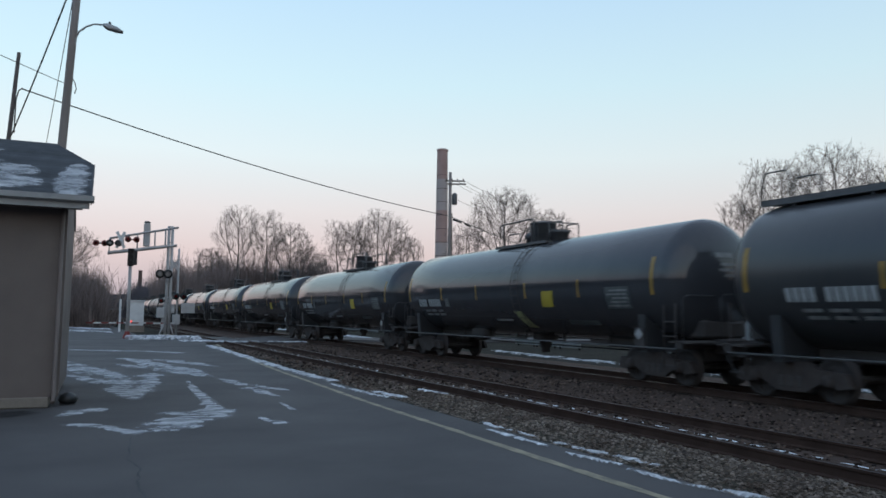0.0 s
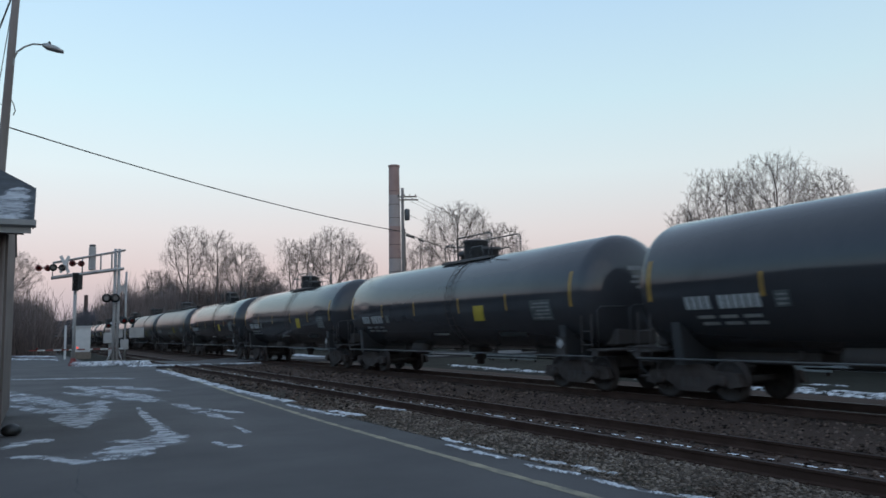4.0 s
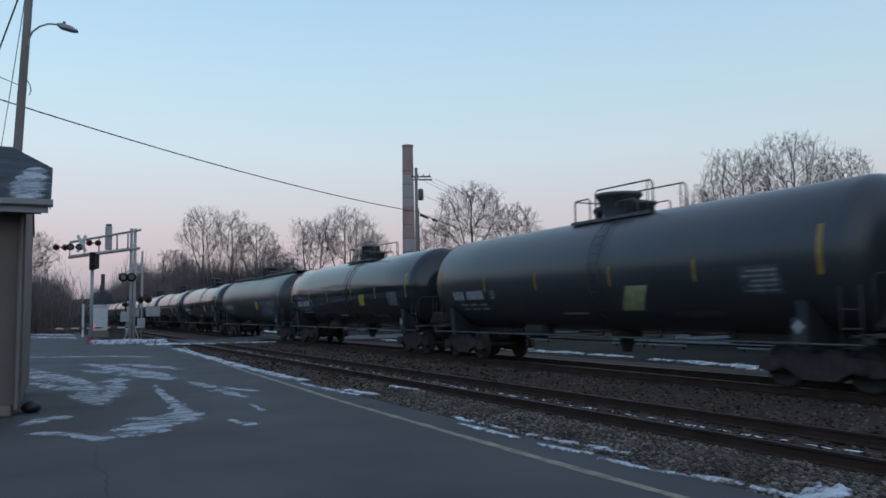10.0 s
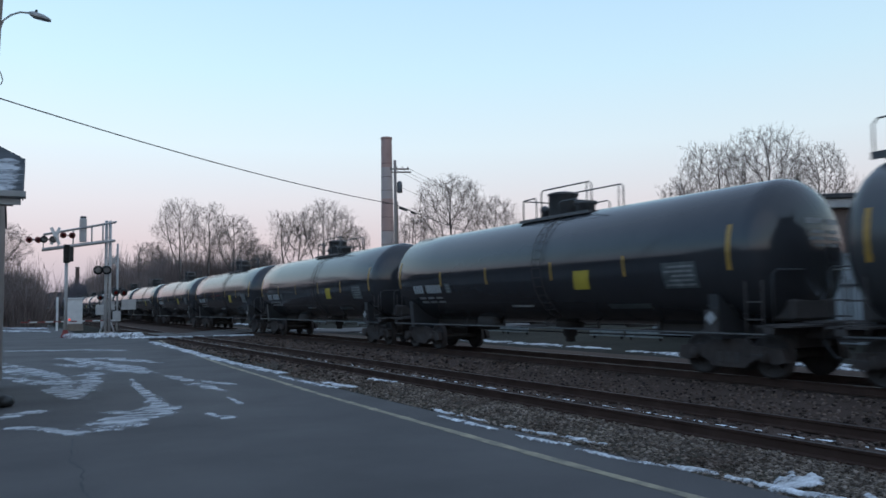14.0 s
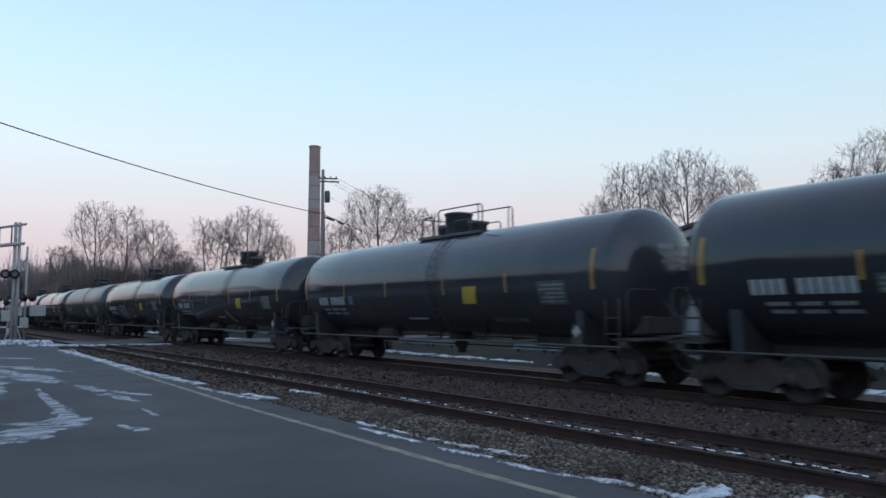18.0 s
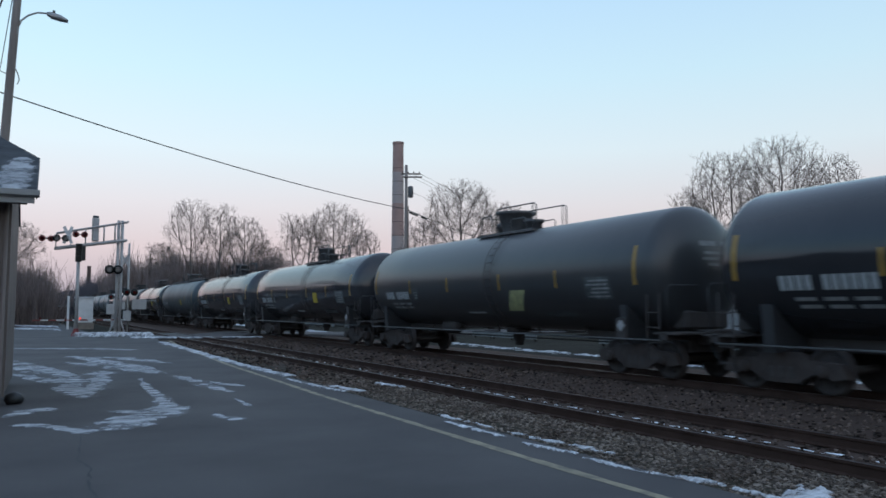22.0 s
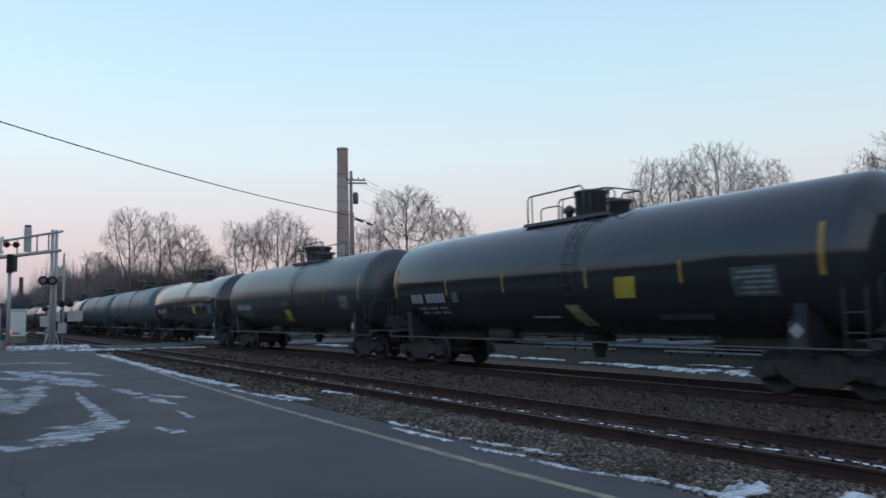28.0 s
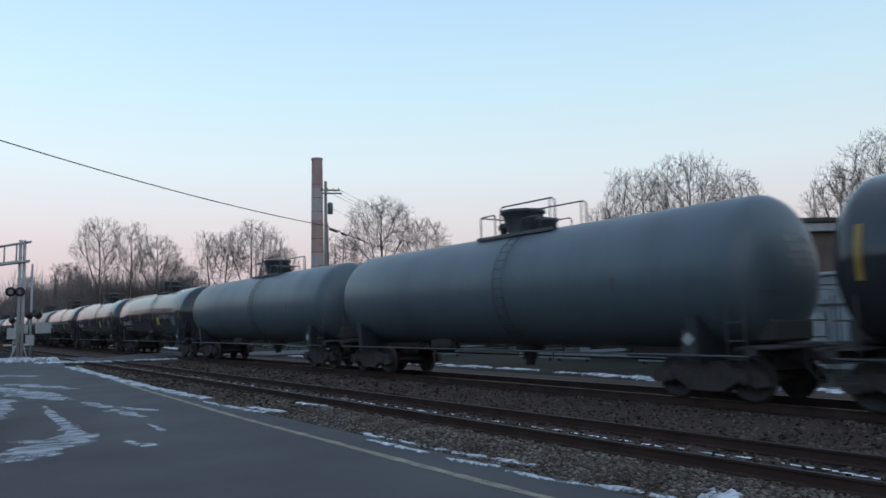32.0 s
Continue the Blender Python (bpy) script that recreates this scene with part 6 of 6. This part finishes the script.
def walkway_car(style, paint=M_BLACK, label="", seed=1, tag=None):
    c = car_body("tank_car", label, "walkway", paint)
    walkway_kit(c, -0.25)
    markings(c, style, seed)
    if tag:
        tag(c)
    return c


def tag_scrawl(key, y0, y1, z0, z1, seed, width, loops, mat=M_GRAFFITI):
    return lambda c: [part("graffiti_stroke", s, mat, c, "sprayed graffiti stroke") for s in squiggle(y0, y1, z0, z1, seed, width, loops=loops)]


def tag_two(*tags):
    return lambda c: [t(c) for t in tags]


def head_tag(c):
    """Pale scrawl on the upper front head."""
    rnd = random.Random(3)
    for k in range(5):
        s, pts = Shape(), []
        for i in range(9):
            a = rnd.uniform(0, 6.28) if i == 0 else a + 0.6
            x, z = -0.55 + 0.27 * k + 0.14 * math.cos(a), 3.25 + 0.26 * math.sin(a)
            pts.append((x, -HALF - HEADLEN * math.sqrt(max(0, 1 - (x * x + (z - TANK_Z) ** 2) / TANK_R ** 2)) - 0.02, z))
        part("graffiti_stroke", s.tube(pts, 0.03, 4), M_GRAFFITI, c, "pale scrawl on the tank head")


plain_black = platform_car("square", seed=1)
both_black = platform_car("both", M_BLACK, "glossy black tank car with a yellow and a slanted placard", False, 2)
slant_black = platform_car("slant", M_BLACK_DULL, "dusty black tank car with a tapered housing on top", True, 2)
pale_black = platform_car("pale", M_BLACK_DULL, "dusty black tank car with one worn yellow placard", True, 9)
grey_car = platform_car("bare", M_GREY, "plain grey tank car with a tapered housing on top", True, 4)
walk_black = walkway_car("square", M_BLACK_DULL, "dull black tank car with a full-length running board and graffiti", 5,
                         tag_two(tag_scrawl("tag_a", -3.4, -6.5, 1.75, 2.6, 4, 0.038, 9), tag_scrawl("tag_a2", -3.5, -6.3, 1.6, 2.1, 14, 0.034, 12), head_tag))
walk_rust = walkway_car("square", M_BLACK_DULL, "dull black tank car with a running board and rusty smears", 6,
                        tag_two(tag_scrawl("tag_r", 2.4, -2.2, 1.35, 1.95, 8, 0.26, 8, M_GRAFFITI_B), tag_scrawl("tag_r2", 1.0, -0.4, 1.7, 2.2, 9, 0.14, 4)))
walk_blue = walkway_car("square", M_BLUEGREY, "blue-grey tank car with a full-length running board", 7)
tag_black = platform_car("square", M_BLACK, "glossy black tank car with white graffiti", False, 8, tag_two(tag_scrawl("tag_b", 3.9, 1.5, 1.6, 2.5, 12, 0.038, 8), tag_scrawl("tag_b2", 3.7, 1.6, 1.45, 2.0, 22, 0.034, 10)))
KINDS = {1: walk_black, 2: both_black, 16: both_black, 22: both_black, 28: both_black, 35: both_black, 8: walk_rust, 11: walk_black, 9: slant_black, 17: tag_black, 18: slant_black, 19: plain_black, 21: walk_blue, 23: pale_black, 25: grey_car, 26: grey_car,
         30: slant_black, 33: grey_car, 37: walk_black, 41: pale_black}
TRAIN = []
used = set()
for n in range(0, 46):
    model = KINDS.get(n, plain_black)
    car = model if model not in used else None
    if car is None:
        car = copy_thing(model, Matrix())
        for o in car.children_recursive:
            if o.name.startswith("wheelset"):
                WHEELS[1 if o.location.y > 0 else -1].append(o)
    used.add(model)
    TRAIN.append((n, car))


def motions():
    """The train rolls by at a steady speed, its wheels turning."""
    drift = ((0, .6), (1.5, .5), (3, .4), (6, .12), (9, 0), (12, -.2), (14.5, -.2), (18, -.25), (21, -.38), (23, -.45), (25, -.32), (28, -.05), (30, -.03), (32, .05))
    for n, car in TRAIN:
        y0 = PITCH * (n - 0.3668) - 7.80
        walk(car, [(t, RAILWAY @ pose(MAIN, y0 - t * SPEED + d, HIGH)) for t, d in drift])
    spin = math.degrees(SPEED / WHEEL_R) / FPS
    for side, sets in WHEELS.items():
        walk(sets[0], [(k / FPS, pose(0, side * AXLE, WHEEL_R, spin * k)) for k in range(32 * FPS + 1)])
        keyed = sets[0].animation_data
        for o in sets[1:]:
            o.rotation_mode = "QUATERNION"
            data = o.animation_data_create()
            data.action, data.action_slot = keyed.action, keyed.action_slot


motions()
